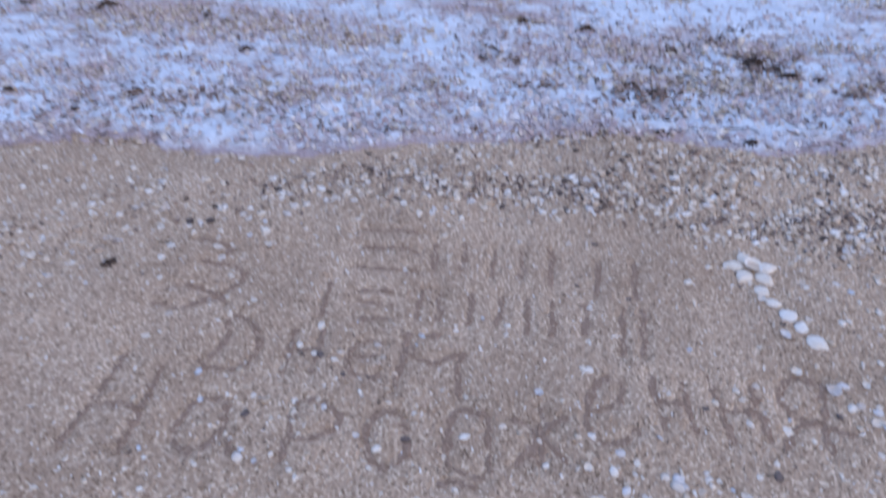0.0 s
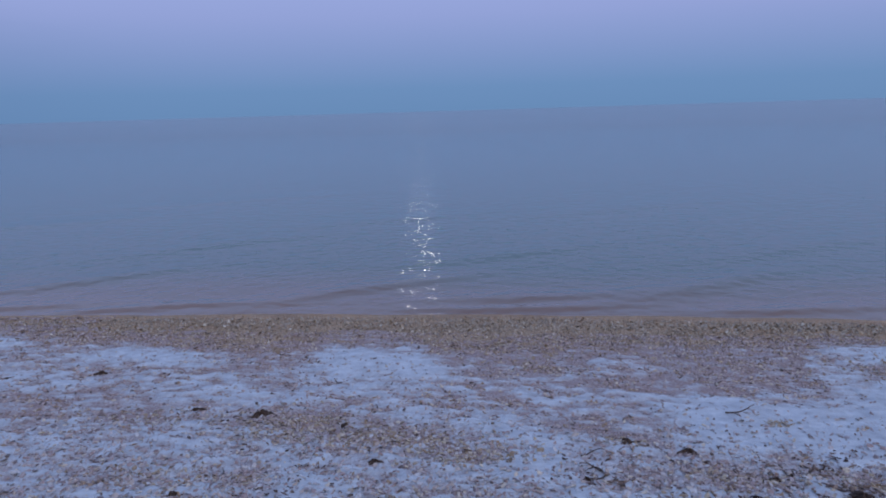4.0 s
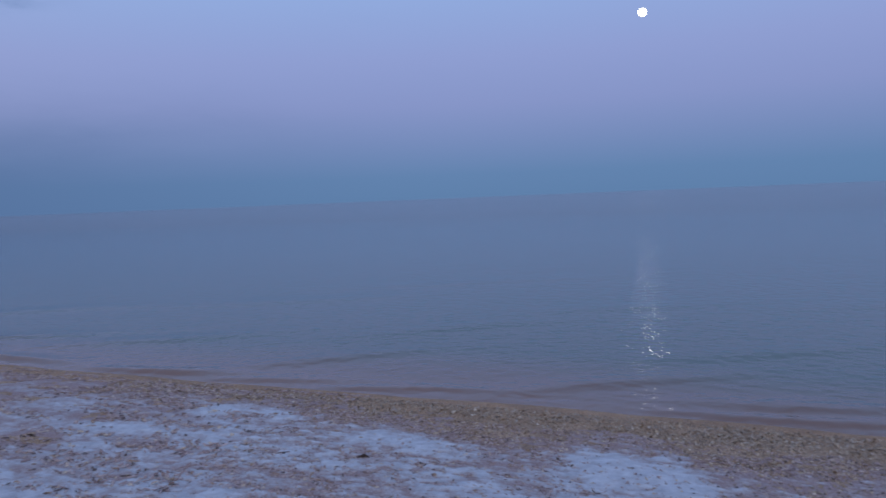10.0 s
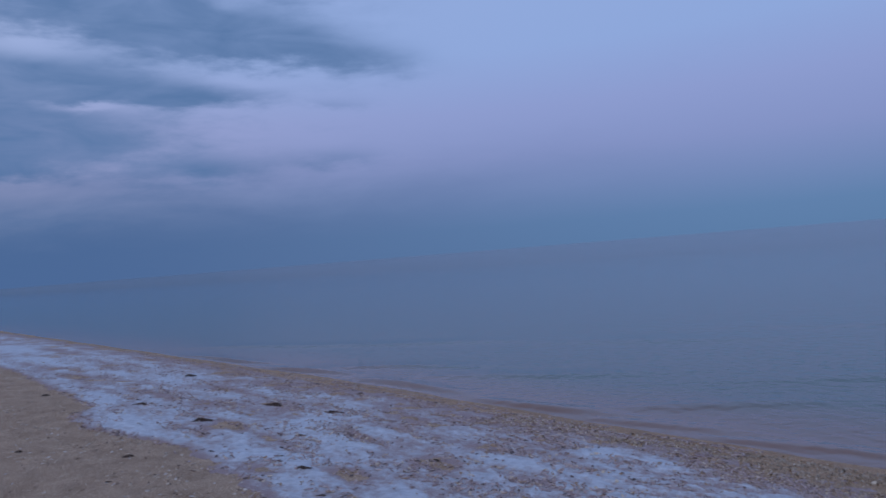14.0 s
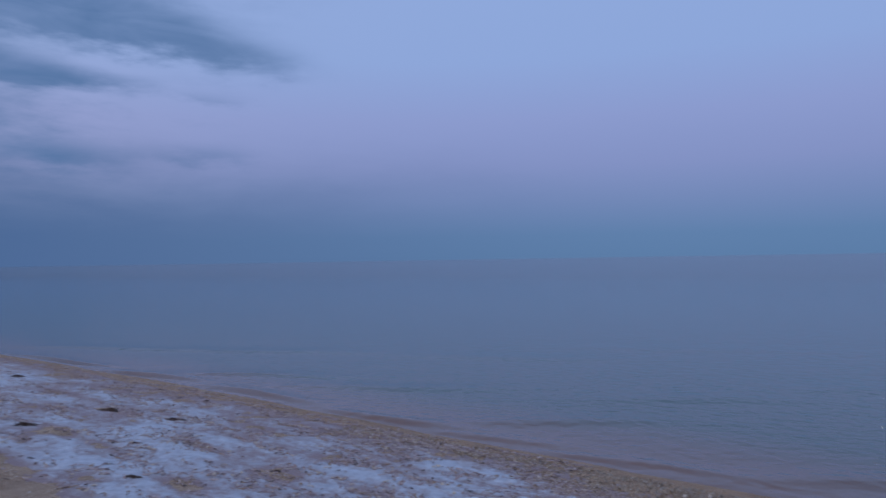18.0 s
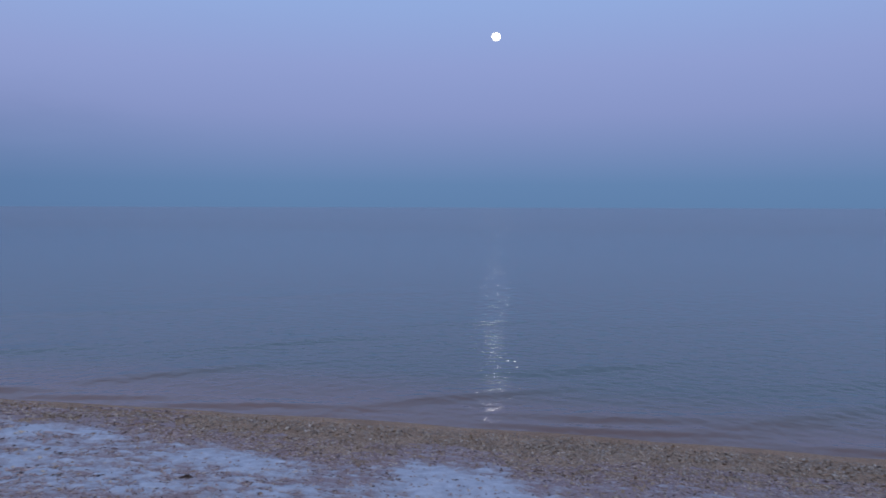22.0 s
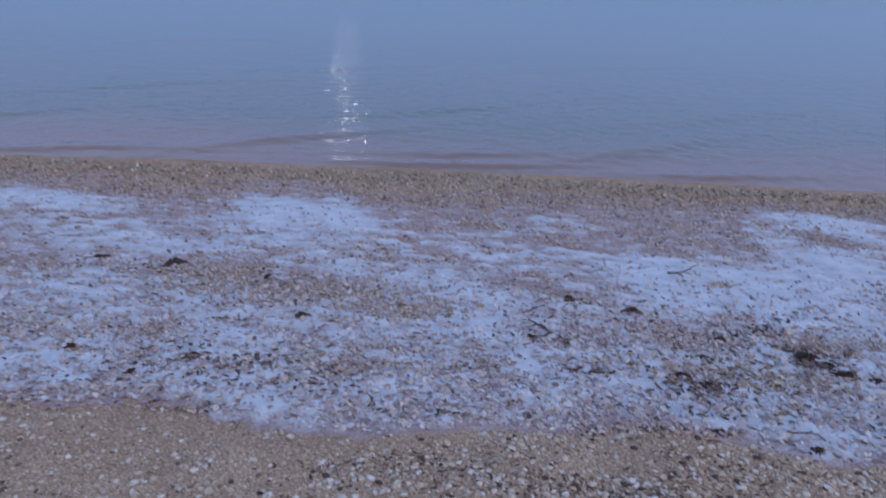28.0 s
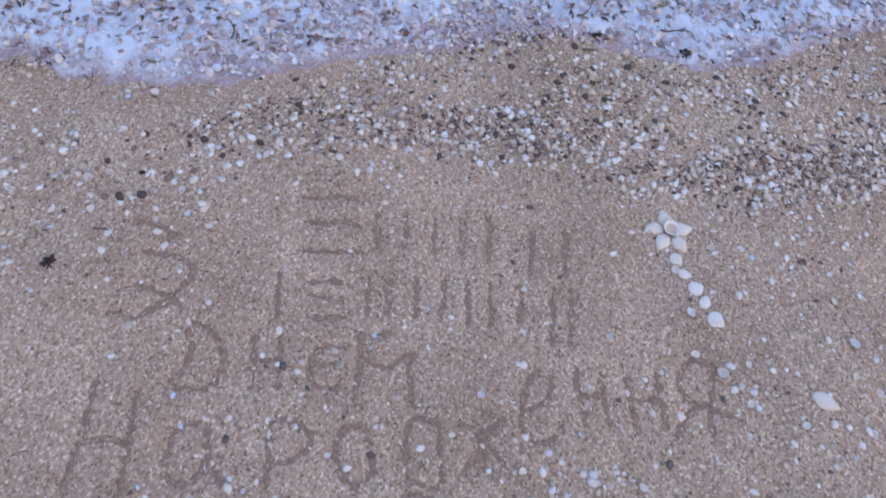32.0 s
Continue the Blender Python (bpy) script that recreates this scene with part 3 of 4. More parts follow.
for sx0, sd0, deg, ln, wide, hi in SWELLS + [(*q[:5], (2.2 if q[0] > -4 else 3.0) * q[5]) for q in EDGE_SWELLS]:
    ca, sa = math.cos(radians(deg)), math.sin(radians(deg))
    u = (WX - sx0) * ca + (WD - sd0) * sa
    v = -(WX - sx0) * sa + (WD - sd0) * ca + 0.05 * np.sin(u * 2.1 + sx0)
    swell = swell + 0.75 * hi * np.exp(-(u / ln) ** 2) * np.exp(-(np.where(v < 0, v, v * 0.45) / wide) ** 2)
rip = wavy(WX * 0.4, WD, 23, 3, 1.2, 1.7)
WZ = SEA + np.clip(WD / 0.14, 0, 1) * swell + amp * 0.0015 * rip + 0.004 * np.clip(WD, 0, 1)
sea_me = mesh_from("water", np.stack([WX, WY, WZ], 1), sheet_faces(len(wx), len(wd)), water_mat)
set_attribute(sea_me, "offshore", np.clip((WD + 0.25 * wavy(WX, WD, 24, 4, 0.9)) / 25, 0, 1))
set_attribute(sea_me, "far", np.clip((WD - 4) / 45, 0, 1))
tagged(new("water", sea_me), "calm grey-blue evening sea with low swell", "sea", kind="structure")

# ---- the moon ----
bm = bmesh.new()
bmesh.ops.create_uvsphere(bm, u_segments=64, v_segments=32, radius=23.0)
moon_me = bpy.data.meshes.new("moon")
bm.to_mesh(moon_me)
bm.free()
moon_me.materials.append(moon_mat)
moon = tagged(new("moon", moon_me), "bright full moon above the sea horizon", "moon")
moon.matrix_world = pose(0, 4000 * math.cos(MOON_ELEVATION), 4000 * math.sin(MOON_ELEVATION), math.degrees(MOON_ELEVATION))

# ---- thin snow, broken by bare sand; wider ways along the shore ----
# x, d from the water, half sizes, strength
NEAR_WHITE = [(-1.38, 1.40, 0.41, 0.20, 0.5), (-0.20, 1.47, 0.30, 0.30, 0.5), (0.05, 1.67, 0.11, 0.17, 0.35), (-0.78, 2.05, 0.41, 0.09, 0.25), (1.29, 2.21, 0.21, 0.15, 0.55), (1.24, 2.46, 0.21, 0.12, 0.6), (2.48, 1.19, 0.29, 0.19, 0.55),
              (1.54, 2.29, 0.27, 0.19, 0.55), (2.07, 1.94, 0.18, 0.24, 0.55), (1.57, 2.54, 0.20, 0.12, 0.55), (0.39, 2.79, 0.11, 0.06, 0.3), (0.21, 3.22, 0.12, 0.06, 0.35), (-0.29, 2.98, 0.11, 0.05, 0.25), (-0.77, 3.19, 0.16, 0.07, 0.35),
              (0.10, 3.26, 0.09, 0.04, 0.25), (0.54, 3.06, 0.05, 0.18, 0.4), (0.83, 3.32, 0.05, 0.09, 0.45), (-0.34, 3.27, 0.16, 0.06, 0.35)]
NEAR_BARE = [(-0.44, 2.41, 0.23, 0.10, -0.6), (-0.08, 2.57, 0.21, 0.09, -0.6), (0.20, 2.70, 0.13, 0.08, -0.5), (0.64, 1.57, 0.11, 0.10, -0.35), (2.25, 1.53, 0.09, 0.14, -0.5), (-1.14, 2.39, 0.14, 0.09, -0.3), (-0.84, 2.96, 0.13, 0.05, -0.3),
             (-0.51, 2.93, 0.08, 0.06, -0.3), (-0.01, 3.14, 0.11, 0.06, -0.35), (0.97, 2.88, 0.11, 0.06, -0.3), (1.12, 2.86, 0.07, 0.07, -0.35), (1.46, 2.87, 0.09, 0.06, -0.35), (0.92, 1.81, 0.46, 0.13, -0.25), (0.72, 2.86, 0.09, 0.06, -0.25),
             (0.32, 3.25, 0.07, 0.05, -0.3), (1.36, 2.83, 0.09, 0.07, -0.3), (1.01, 3.09, 0.10, 0.06, -0.35), (1.22, 3.13, 0.09, 0.07, -0.3), (0.65, 2.42, 0.13, 0.08, -0.2)]
FAR_WHITE = [(-14.74, 2.23, 1.06, 0.18, 0.5), (-11.12, 1.94, 0.52, 0.14, 0.4), (-8.38, 3.01, 0.37, 0.14, 0.5), (-6.99, 3.16, 0.48, 0.12, 0.6), (-5.49, 2.08, 0.27, 0.23, 0.45), (-4.54, 2.81, 0.39, 0.12, 0.5), (-4.53, 2.16, 0.26, 0.09, 0.35), (-4.84, 3.02, 0.16, 0.1, 0.4),
             (-2.99, 1.07, 0.14, 0.16, 0.6), (-3.2, 1.71, 0.26, 0.1, 0.3), (-3.97, 3.05, 0.2, 0.09, 0.4), (-6.71, 1.08, 0.31, 0.14, 0.35), (-4.06, 1.68, 0.34, 0.08, 0.3), (-2.49, 1.04, 0.22, 0.09, 0.3), (-9.52, 1.78, 0.46, 0.14, 0.35), (-18.67, 1.89, 1.5, 0.3, 0.4)]
FAR_BARE = [(-11.24, 2.53, 0.33, 0.11, -0.5), (-5.93, 2.53, 0.22, 0.12, -0.6), (-7.37, 2.29, 0.24, 0.12, -0.4), (-3.84, 2.68, 0.21, 0.09, -0.6), (-3.63, 2.07, 0.23, 0.1, -0.6), (-4.78, 2.0, 0.18, 0.08, -0.3), (-8.6, 2.35, 0.4, 0.1, -0.4), (-5.24, 2.54, 0.18, 0.06, -0.3),
             (-5.03, 1.24, 0.36, 0.13, -0.3), (-3.69, 1.55, 0.24, 0.1, -0.3), (-8.21, 1.65, 0.35, 0.11, -0.35), (-12.84, 2.47, 0.28, 0.09, -0.4), (-6.33, 1.72, 0.28, 0.1, -0.35), (-2.9, 1.96, 0.17, 0.08, -0.35), (-17.09, 1.38, 1.2, 0.2, -0.3)]


def snow_line(x):
    """Where the snow ends on the land side, as a distance from the water."""
    edge = np.interp(x, [-60, -15.44, -12.68, -10.39, -8.17, -7.35, -6.88, -6.16, -5.61, -4.54, -3.97, -3.0, -2.0, -0.9, -0.6, -0.34, -0.27, 0.09, 0.3, 0.62, 0.76, 0.88, 1.05, 1.12, 1.3, 1.6],
                     [2.9, 3.04, 3.0, 3.11, 3.17, 3.58, 3.58, 3.35, 3.21, 3.28, 3.3, 3.28, 3.3, 3.42, 3.36, 3.36, 3.43, 3.45, 3.41, 3.36, 3.36, 3.42, 3.49, 3.5, 3.43, 3.38])
    return edge - 0.03 + 0.02 * wavy(x, 0 * x, 31, 4, 6.0) + 0.06 * (fractal(x * 8, 0 * x, 35, 3) - 0.5)


def snow_amount(x, d):
    near_edge = snow_line(x)
    far_edge = np.interp(x, [-60, -16, -10, -7.5, -6, -4.25, -3.3, -2.55, -2.0, -1.7, -1.45, -1.0, -0.85, -0.6, -0.5, -0.07, 0.1, 0.22, 0.4, 0.83, 1.35, 1.9, 2.4, 2.65, 4],
                         [0.45, 0.5, 0.7, 0.8, 0.70, 0.80, 0.86, 0.85, 1.08, 1.02, 1.05, 1.46, 1.48, 1.36, 1.1, 1.05, 1.30, 1.40, 1.36, 1.18, 1.26, 1.24, 0.85, 1.2, 1.0]) + 0.05 * wavy(x, 0 * x, 33, 5, 3.0)
    a = np.clip((near_edge - d) / 0.06, -1.0, 1.0)
    b = np.clip((d - far_edge) / 0.45, -1.0, 1.0)
    m = np.minimum(a, b) * 0.50
    m = m + np.interp(x, [-4, -2], [1.5, 0.95]) * (fractal(x * 1.7 + 1.6 * d, d * 4.4 - 0.9 * x, 41) - 0.49) + np.interp(x, [-4, -2], [1.1, 1.6]) * (fractal(x * 13 + 9 * d, d * 21 - 6 * x, 45, 3) - 0.5)
    for px, pd, rx, rd, s in NEAR_WHITE + NEAR_BARE + FAR_WHITE + FAR_BARE:
        m = m + np.where(x < -2.5, 2.3, 1.9) * s * np.exp(-((x - px) / rx) ** 2 - ((d - pd) / rd) ** 2)
    return np.where(np.minimum(a, b) <= -0.95, -1.0, m + 0.10 * np.exp(-((d - near_edge + 0.12) / 0.10) ** 2) - 0.02 - 0.24 * np.clip((2.7 - d) / 0.5, 0, 1) * np.clip((x + 2.5) / 1.0, 0, 1) - 0.22 * np.clip((-x - 1.5) / 1.5, 0, 1))


def snow_patch(x0, x1, step):
    xs = np.arange(x0, x1 + step / 2, step)
    ds = np.arange(0.05, 3.9, step)
    A, D = np.meshgrid(xs, ds)
    A, D = A.ravel(), D.ravel()
    m = snow_amount(A, D)
    yy = shore(A) - D
    z = beach(A, yy) + 0.0025 * np.clip((m + 0.5) / 0.15, -1.0, 0.6) + np.clip(0.014 * m, 0.0, 0.0115) + 0.0025 * np.clip(m * 3, 0, 1) * (fractal(A * 30, D * 40, 51, 3) - 0.5)
    f = sheet_faces(len(xs), len(ds))
    f = f[(m[f].max(1) > -0.5)]
    used = np.unique(f)
    back = np.zeros(len(A), np.int64)
    back[used] = np.arange(len(used))
    return np.stack([A, yy, z], 1)[used], back[f], m[used]


sv, sf, sm, at = [], [], [], 0
for x0, x1, step in ((-2.6, 3.4, 0.012), (-16, -2.595, 0.035), (-70, -15.99, 0.12), (3.39, 9, 0.05)):
    v, f, mm = snow_patch(x0, x1, step)
    sv.append(v), sf.append(f + at), sm.append(mm)
    at += len(v)
snow_me = mesh_from("snow_cover", np.concatenate(sv), np.concatenate(sf), snow_mat)
set_attribute(snow_me, "thick", np.concatenate(sm))
tagged(new("snow_cover", snow_me), "thin patchy bluish-white snow lying on the shell beach", "snow", kind="stuff")


# ---- shells, grit and litter ----
def dome(n_ring, n_side, fan=0.0, lift=0.35, seed=1):
    """A shallow valve, open below: rings from the crown out to the rim, and a rim turned under."""
    v, f = [(0, 0.1 * fan, lift)], []
    rough = 1 + 0.07 * np.random.default_rng(seed).normal(size=n_side)
    for k in range(1, n_ring + 1):
        r = k / n_ring
        for i in range(n_side):
            a = 2 * math.pi * i / n_side
            s = r * rough[i] * (1 + fan * 0.25 * math.sin(a))
            v.append((s * math.cos(a) * (1 - 0.15 * fan * (math.sin(a) > 0.6)), s * math.sin(a) * 0.86, lift * (1 - r * r)))
    for i in range(n_side):
        a = 2 * math.pi * i / n_side
        v.append((0.86 * rough[i] * math.cos(a), 0.74 * rough[i] * math.sin(a), -0.02))
    for i in range(n_side):
        f.append((0, 1 + i, 1 + (i + 1) % n_side))
    for k in range(n_ring):
        for i in range(n_side):
            a, b = 1 + k * n_side + i, 1 + k * n_side + (i + 1) % n_side
            f.append((a, a + n_side, b + n_side))
            f.append((a, b + n_side, b))
    return np.array(v, float), np.array(f)


def shards(seed, sides):
    """An angular flat chip with some thickness."""
    r = np.random.default_rng(seed)
    ang = np.sort(r.uniform(0, 2 * math.pi, sides))
    rad = r.uniform(0.65, 1.15, sides)
    low = np.stack([rad * np.cos(ang), 0.75 * rad * np.sin(ang), np.full(sides, -0.08)], 1)
    top = low * (0.82, 0.82, 1) + (0, 0, 0.26)
    top[:, 2] += r.uniform(-0.08, 0.10, sides)
    v = np.concatenate([low, top, [[0, 0, 0.27]]])
    f = []
    for i in range(sides):
        k = (i + 1) % sides
        f += [(i, k, sides + k), (i, sides + k, sides + i), (sides + i, sides + k, 2 * sides)]
    return v, np.array(f)


CHIPS = [shards(61, 5), shards(62, 6), shards(63, 5), shards(64, 4), shards(65, 6)]
VALVES = [dome(2, 8, 0.0, 0.22, 5), dome(2, 9, 0.9, 0.26, 6), dome(2, 7, -0.7, 0.18, 7), dome(2, 8, 0.5, 0.14, 8), dome(2, 9, 0.3, 0.18, 9)]


def scatter(name, mat, xs, ys, sizes, shapes, seed, long=1.0, tilt=0.35, sink=0.0, height=None, smooth=False):
    """Many pieces in one mesh, lying on the beach."""
    r = np.random.default_rng(seed)
    z = (height or beach)(xs, ys)
    vv, ff, base = [], [], 0
    pick = r.integers(0, len(shapes), len(xs))
    for s, (v, f) in enumerate(shapes):
        idx = np.nonzero(pick == s)[0]
        n = len(idx)
        if not n:
            continue
        a = r.uniform(0, 2 * math.pi, n)
        tx, ty = r.normal(0, tilt, n), r.normal(0, tilt, n)
        st = r.uniform(0.75, 1.0 + 0.35 * long, n)
        q = np.repeat(v[None], n, 0) * sizes[idx][:, None, None]
        q[:, :, 0] *= st[:, None]
        q[:, :, 2] += q[:, :, 0] * tx[:, None] * 0.6 + q[:, :, 1] * ty[:, None] * 0.6
        ca, sa = np.cos(a)[:, None], np.sin(a)[:, None]
        qx, qy = q[:, :, 0] * ca - q[:, :, 1] * sa, q[:, :, 0] * sa + q[:, :, 1] * ca
        q[:, :, 0], q[:, :, 1] = qx + xs[idx][:, None], qy + ys[idx][:, None]
        q[:, :, 2] += (z[idx] + sizes[idx] * (0.12 - sink))[:, None]
        vv.append(q.reshape(-1, 3))
        ff.append((f[None] + (np.arange(n) * len(v))[:, None, None] + base).reshape(-1, 3))
        base += n * len(v)
    return new(name, mesh_from(name, np.concatenate(vv), np.concatenate(ff), mat, smooth))


def spread(n, x0, x1, d0, d1, r, want):
    """n places at random, kept by the chance want(x, d)."""
    X, D = np.zeros(0), np.zeros(0)
    while len(X) < n:
        x, d = r.uniform(x0, x1, 4 * n), r.uniform(d0, d1, 4 * n)
        k = r.uniform(0, 1, 4 * n) < want(x, d)
        X, D = np.concatenate([X, x[k]]), np.concatenate([D, d[k]])
    return X[:n], shore(X[:n]) - D[:n], D[:n]


def band_chance(x, d):
    mid = np.interp(x, [-3, -0.38, -0.1, 0.04, 0.3, 0.66, 0.78, 1.0, 1.4, 3], [3.78, 3.78, 3.65, 3.61, 3.62, 3.68, 3.76, 3.81, 3.78, 3.75])
    core = np.exp(-((d - mid) / 0.075) ** 2) * np.interp(x, [-1, -0.3, 0.0, 0.5, 2], [0.20, 0.26, 0.42, 0.95, 1.0])
    wide = 0.40 * np.clip((x + 0.3) / 0.9, 0.12, 1) * (d > 3.35) * (d < mid)
    clump = np.clip(0.12 + 2.8 * (fractal(x * 8, d * 11, 71, 3) - 0.26), 0.12, 1.2)
    return np.clip(core * (0.45 + 0.55 * clump) + wide * clump, 0, 1)


def sparse_chance(x, d):
    r = 0.25 + 0.9 * np.clip((x - 0.55) / 0.5, 0, 1) + 0.7 * np.clip((d - 4.15) / 0.2, 0, 1) + 1.1 * np.clip((-0.05 - x) / 0.3, 0, 1) * (d < 3.95)
    r = r * (0.15 + 1.2 * fractal(x * 5, d * 5, 72, 2) ** 2)
    return np.clip(r * 0.8, 0, 1)


def crust(x, y):
    """Top of the snow, or of the sand where there is none."""
    return beach(x, y) + np.clip(0.016 * snow_amount(x, shore(x) - y), 0.0, 0.013)


r1 = np.random.default_rng(101)
x, y, d = spread(5400, -1.1, 2.2, 3.3, 3.98, r1, band_chance)
tagged(scatter("shell_gravel", gravel_mat, x, y, r1.uniform(0.0044, 0.0076, len(x)) * r1.choice([0.75, 1.0, 1.4], len(x)), VALVES + VALVES + CHIPS[:3], 111, tilt=0.22, smooth=True),
       "drift line of white, brown and dark broken shells", "shell gravel", kind="stuff")
x, y, d = spread(4200, -0.9, 2.0, 3.3, 3.95, r1, lambda x, d: band_chance(x, d) ** 2.2)
tagged(scatter("dark_debris", debris_mat, x, y, 0.002 + 0.0058 * r1.uniform(0, 1, len(x)) ** 2, CHIPS, 118, long=2.0, tilt=0.4),
       "dark crumbs of shell and weed between the shells", "debris", kind="stuff")
x, y, d = spread(36000, -0.75, 1.75, 3.2, 4.75, r1, lambda x, d: 0.35 + 0.5 * fractal(x * 6, d * 6, 73, 3))
free = stroke_distance(x, y) > r1.uniform(0.0030, 0.0085, len(x))
x, y = x[free], y[free]
tagged(scatter("sand_grit", grit_mat, x, y, r1.uniform(0.0020, 0.0052, len(x)) * r1.choice([0.8, 1.0, 1.4], len(x), p=[0.4, 0.5, 0.1]), CHIPS, 112, tilt=0.5, sink=0.22, height=ground_height),
       "coarse pale brown grit of crushed shells", "sand grit", kind="stuff")
x, y, d = spread(33000, -2.4, 3.2, 0.8, 3.40, r1, lambda x, d: np.clip(0.42 + 1.15 * (0.25 - snow_amount(x, d)) + 0.25 * np.exp(-((d - 3.15) / 0.22) ** 2), 0.06, 1) * np.clip(4.0 * fractal(x * 5 + 4 * d, d * 11 - 3 * x, 91, 3) - 1.5, 0.14, 1) * (0.78 + 0.22 * np.clip((d - 1.3) / 1.2, 0, 1)))
xb, yb, db = spread(2600, -2.2, 3.2, 0.9, 3.40, r1, lambda x, d: np.clip(0.35 + 0.5 * (0.30 - snow_amount(x, d)), 0.12, 1) * (0.2 + 0.8 * np.clip((d - 1.4) / 1.2, 0, 1)))
tagged(scatter("plant_litter", litter_mat, xb, yb, r1.uniform(0.004, 0.0095, len(xb)), CHIPS, 117, long=2.8, tilt=0.3, sink=-0.3, height=crust),
       "dark flat bits of bark and weed on the snow", "plant litter", kind="stuff")
tagged(scatter("shell_litter", litter_mat, x, y, 0.0045 + 0.0085 * r1.uniform(0, 1, len(x)) ** 1.6, CHIPS, 113, long=1.2, tilt=0.5, sink=-0.12, height=crust),
       "brown shell fragments and plant bits strewn through snow", "shell litter", kind="stuff")
x, y, d = spread(15000, -1.6, 2.6, 2.2, 3.52, r1, lambda x, d: (d < snow_line(x) + 0.03) * (np.clip((d - 2.1) / 1.0, 0, 1) + 1.5 * np.clip((d - 3.1) / 0.2, 0, 1)) * np.clip(1.15 - 0.8 * snow_amount(x, d), 0.35, 1) * np.clip(0.25 + 1.4 * (fractal(x * 7 + 3 * d, d * 9 - 4 * x, 96, 3) - 0.3), 0.1, 1))
tagged(scatter("frosted_shells", frost_mat, x, y, 0.0035 + 0.0085 * r1.uniform(0, 1, len(x)) ** 1.5, CHIPS + VALVES, 121, long=0.9, tilt=0.5, sink=-0.2, height=crust),
       "snow-dusted pale lilac shell pieces bedded in snow", "shell litter", kind="stuff")
x, y, d = spread(27000, -4.5, 4.0, 0.0, 2.1, r1, lambda x, d: np.clip(1.15 - d / (1.25 + 0.3 * np.clip(x + 0.6, 0, 1)), 0, 1) * np.clip((d - 0.06 - 0.12 * fractal(x * 1.3, 0 * x, 97, 2)) / 0.25, 0, 1) * np.clip(0.6 - 1.3 * snow_amount(x, d), 0.04, 1) * np.clip(4.0 * fractal(x * 5 + d, d * 12, 94, 3) - 1.0, 0.35, 1))
tagged(scatter("strand_shells", strand_mat, x, y, 0.0038 + 0.0075 * r1.uniform(0, 1, len(x)) ** 1.3, CHIPS + VALVES[:2], 114, tilt=0.95),
       "damp ochre shell fragments heaped along the waterline", "shell fragments", kind="stuff")
x, y, d = spread(16000, -15, -2.2, 0.1, 3.6, r1, lambda x, d: np.clip(0.6 + 0.4 * (0.25 - snow_amount(x, d)), 0.15, 1) * np.clip((16 + x) / 14, 0.15, 1) * np.clip(5.0 * fractal(x * 2.2 + d, d * 8, 93, 3) - 2.2, 0.04, 1) * (d < snow_line(x) + 0.1))
tagged(scatter("beach_litter", litter_mat, x, y, r1.uniform(0.006, 0.018, len(x)), CHIPS, 115, long=2.2, tilt=0.3, sink=-0.3, height=crust),
       "brown shell fragments scattered over the far snowy beach", "shell litter", kind="stuff")
x, y, d = spread(5500, -13, -0.9, 2.8, 7.0, r1, lambda x, d: (0.06 + fractal(x * 1.5, d * 2.5, 75, 3) ** 3 * 3 * np.exp(-((d - 3.9) / 0.8) ** 2)) * (d > snow_line(x)))
tagged(scatter("beach_shells", gravel_mat, x, y, r1.uniform(0.006, 0.015, len(x)), VALVES + CHIPS[:3], 116, smooth=True),
       "scattered pale broken shells on bare sand", "shells", kind="stuff")


x, y, d = spread(2700, -0.9, 1.6, 3.42, 4.7, r1, sparse_chance)
tagged(scatter("small_shells", small_mat, x, y, 0.0022 + 0.0062 * r1.uniform(0, 1, len(x)) ** 1.7, VALVES + CHIPS[:3], 119, tilt=0.25, smooth=True, height=ground_height),
       "tiny pale shells strewn thinly over the sand", "shells", kind="stuff")


# heaps of tan shell pieces where the snow has worn through
HEAPS = ((-0.44, 2.41, 0.20, 0.07, 420), (-0.08, 2.57, 0.19, 0.07, 420), (0.20, 2.70, 0.12, 0.06, 220), (0.64, 1.57, 0.10, 0.06, 120), (2.25, 1.53, 0.10, 0.10, 160), (0.95, 3.05, 0.14, 0.05, 150), (1.22, 3.13, 0.10, 0.05, 120), (-1.14, 2.39, 0.13, 0.06, 120), (-0.84, 2.96, 0.12, 0.04, 90), (1.36, 2.83, 0.10, 0.05, 110), (0.05, 3.13, 0.12, 0.04, 100),
         (1.39, 2.31, 0.05, 0.03, 40), (2.1, 2.34, 0.09, 0.04, 130), (1.64, 2.82, 0.09, 0.03, 110), (1.11, 2.84, 0.05, 0.03, 60), (1.13, 3.11, 0.09, 0.04, 130), (1.05, 3.3, 0.06, 0.03, 50), (1.57, 3.14, 0.05, 0.04, 60), (-0.01, 3.15, 0.05, 0.02, 50), (-0.07, 3.08, 0.05, 0.02, 40), (-0.52, 2.94, 0.04, 0.02, 40), (0.97, 2.82, 0.06, 0.03, 70), (0.79, 2.55, 0.05, 0.02, 40), (0.14, 2.76, 0.05, 0.02, 50), (0.4, 3.07, 0.04, 0.02, 40), (-0.5, 2.57, 0.1, 0.03, 120))
x = np.concatenate([r1.normal(cx, w, n) for cx, cd, w, hd, n in HEAPS])
d = np.concatenate([r1.normal(cd, hd, n) for cx, cd, w, hd, n in HEAPS])
y = shore(x) - d
tagged(scatter("shell_heaps", strand_mat, x, y, r1.uniform(0.005, 0.011, len(x)), CHIPS + VALVES[:2], 122, long=1.2, tilt=0.6, sink=-0.15, height=crust),
       "tan and ochre shell pieces showing through the snow", "shell litter", kind="stuff")
bx, by = [], []
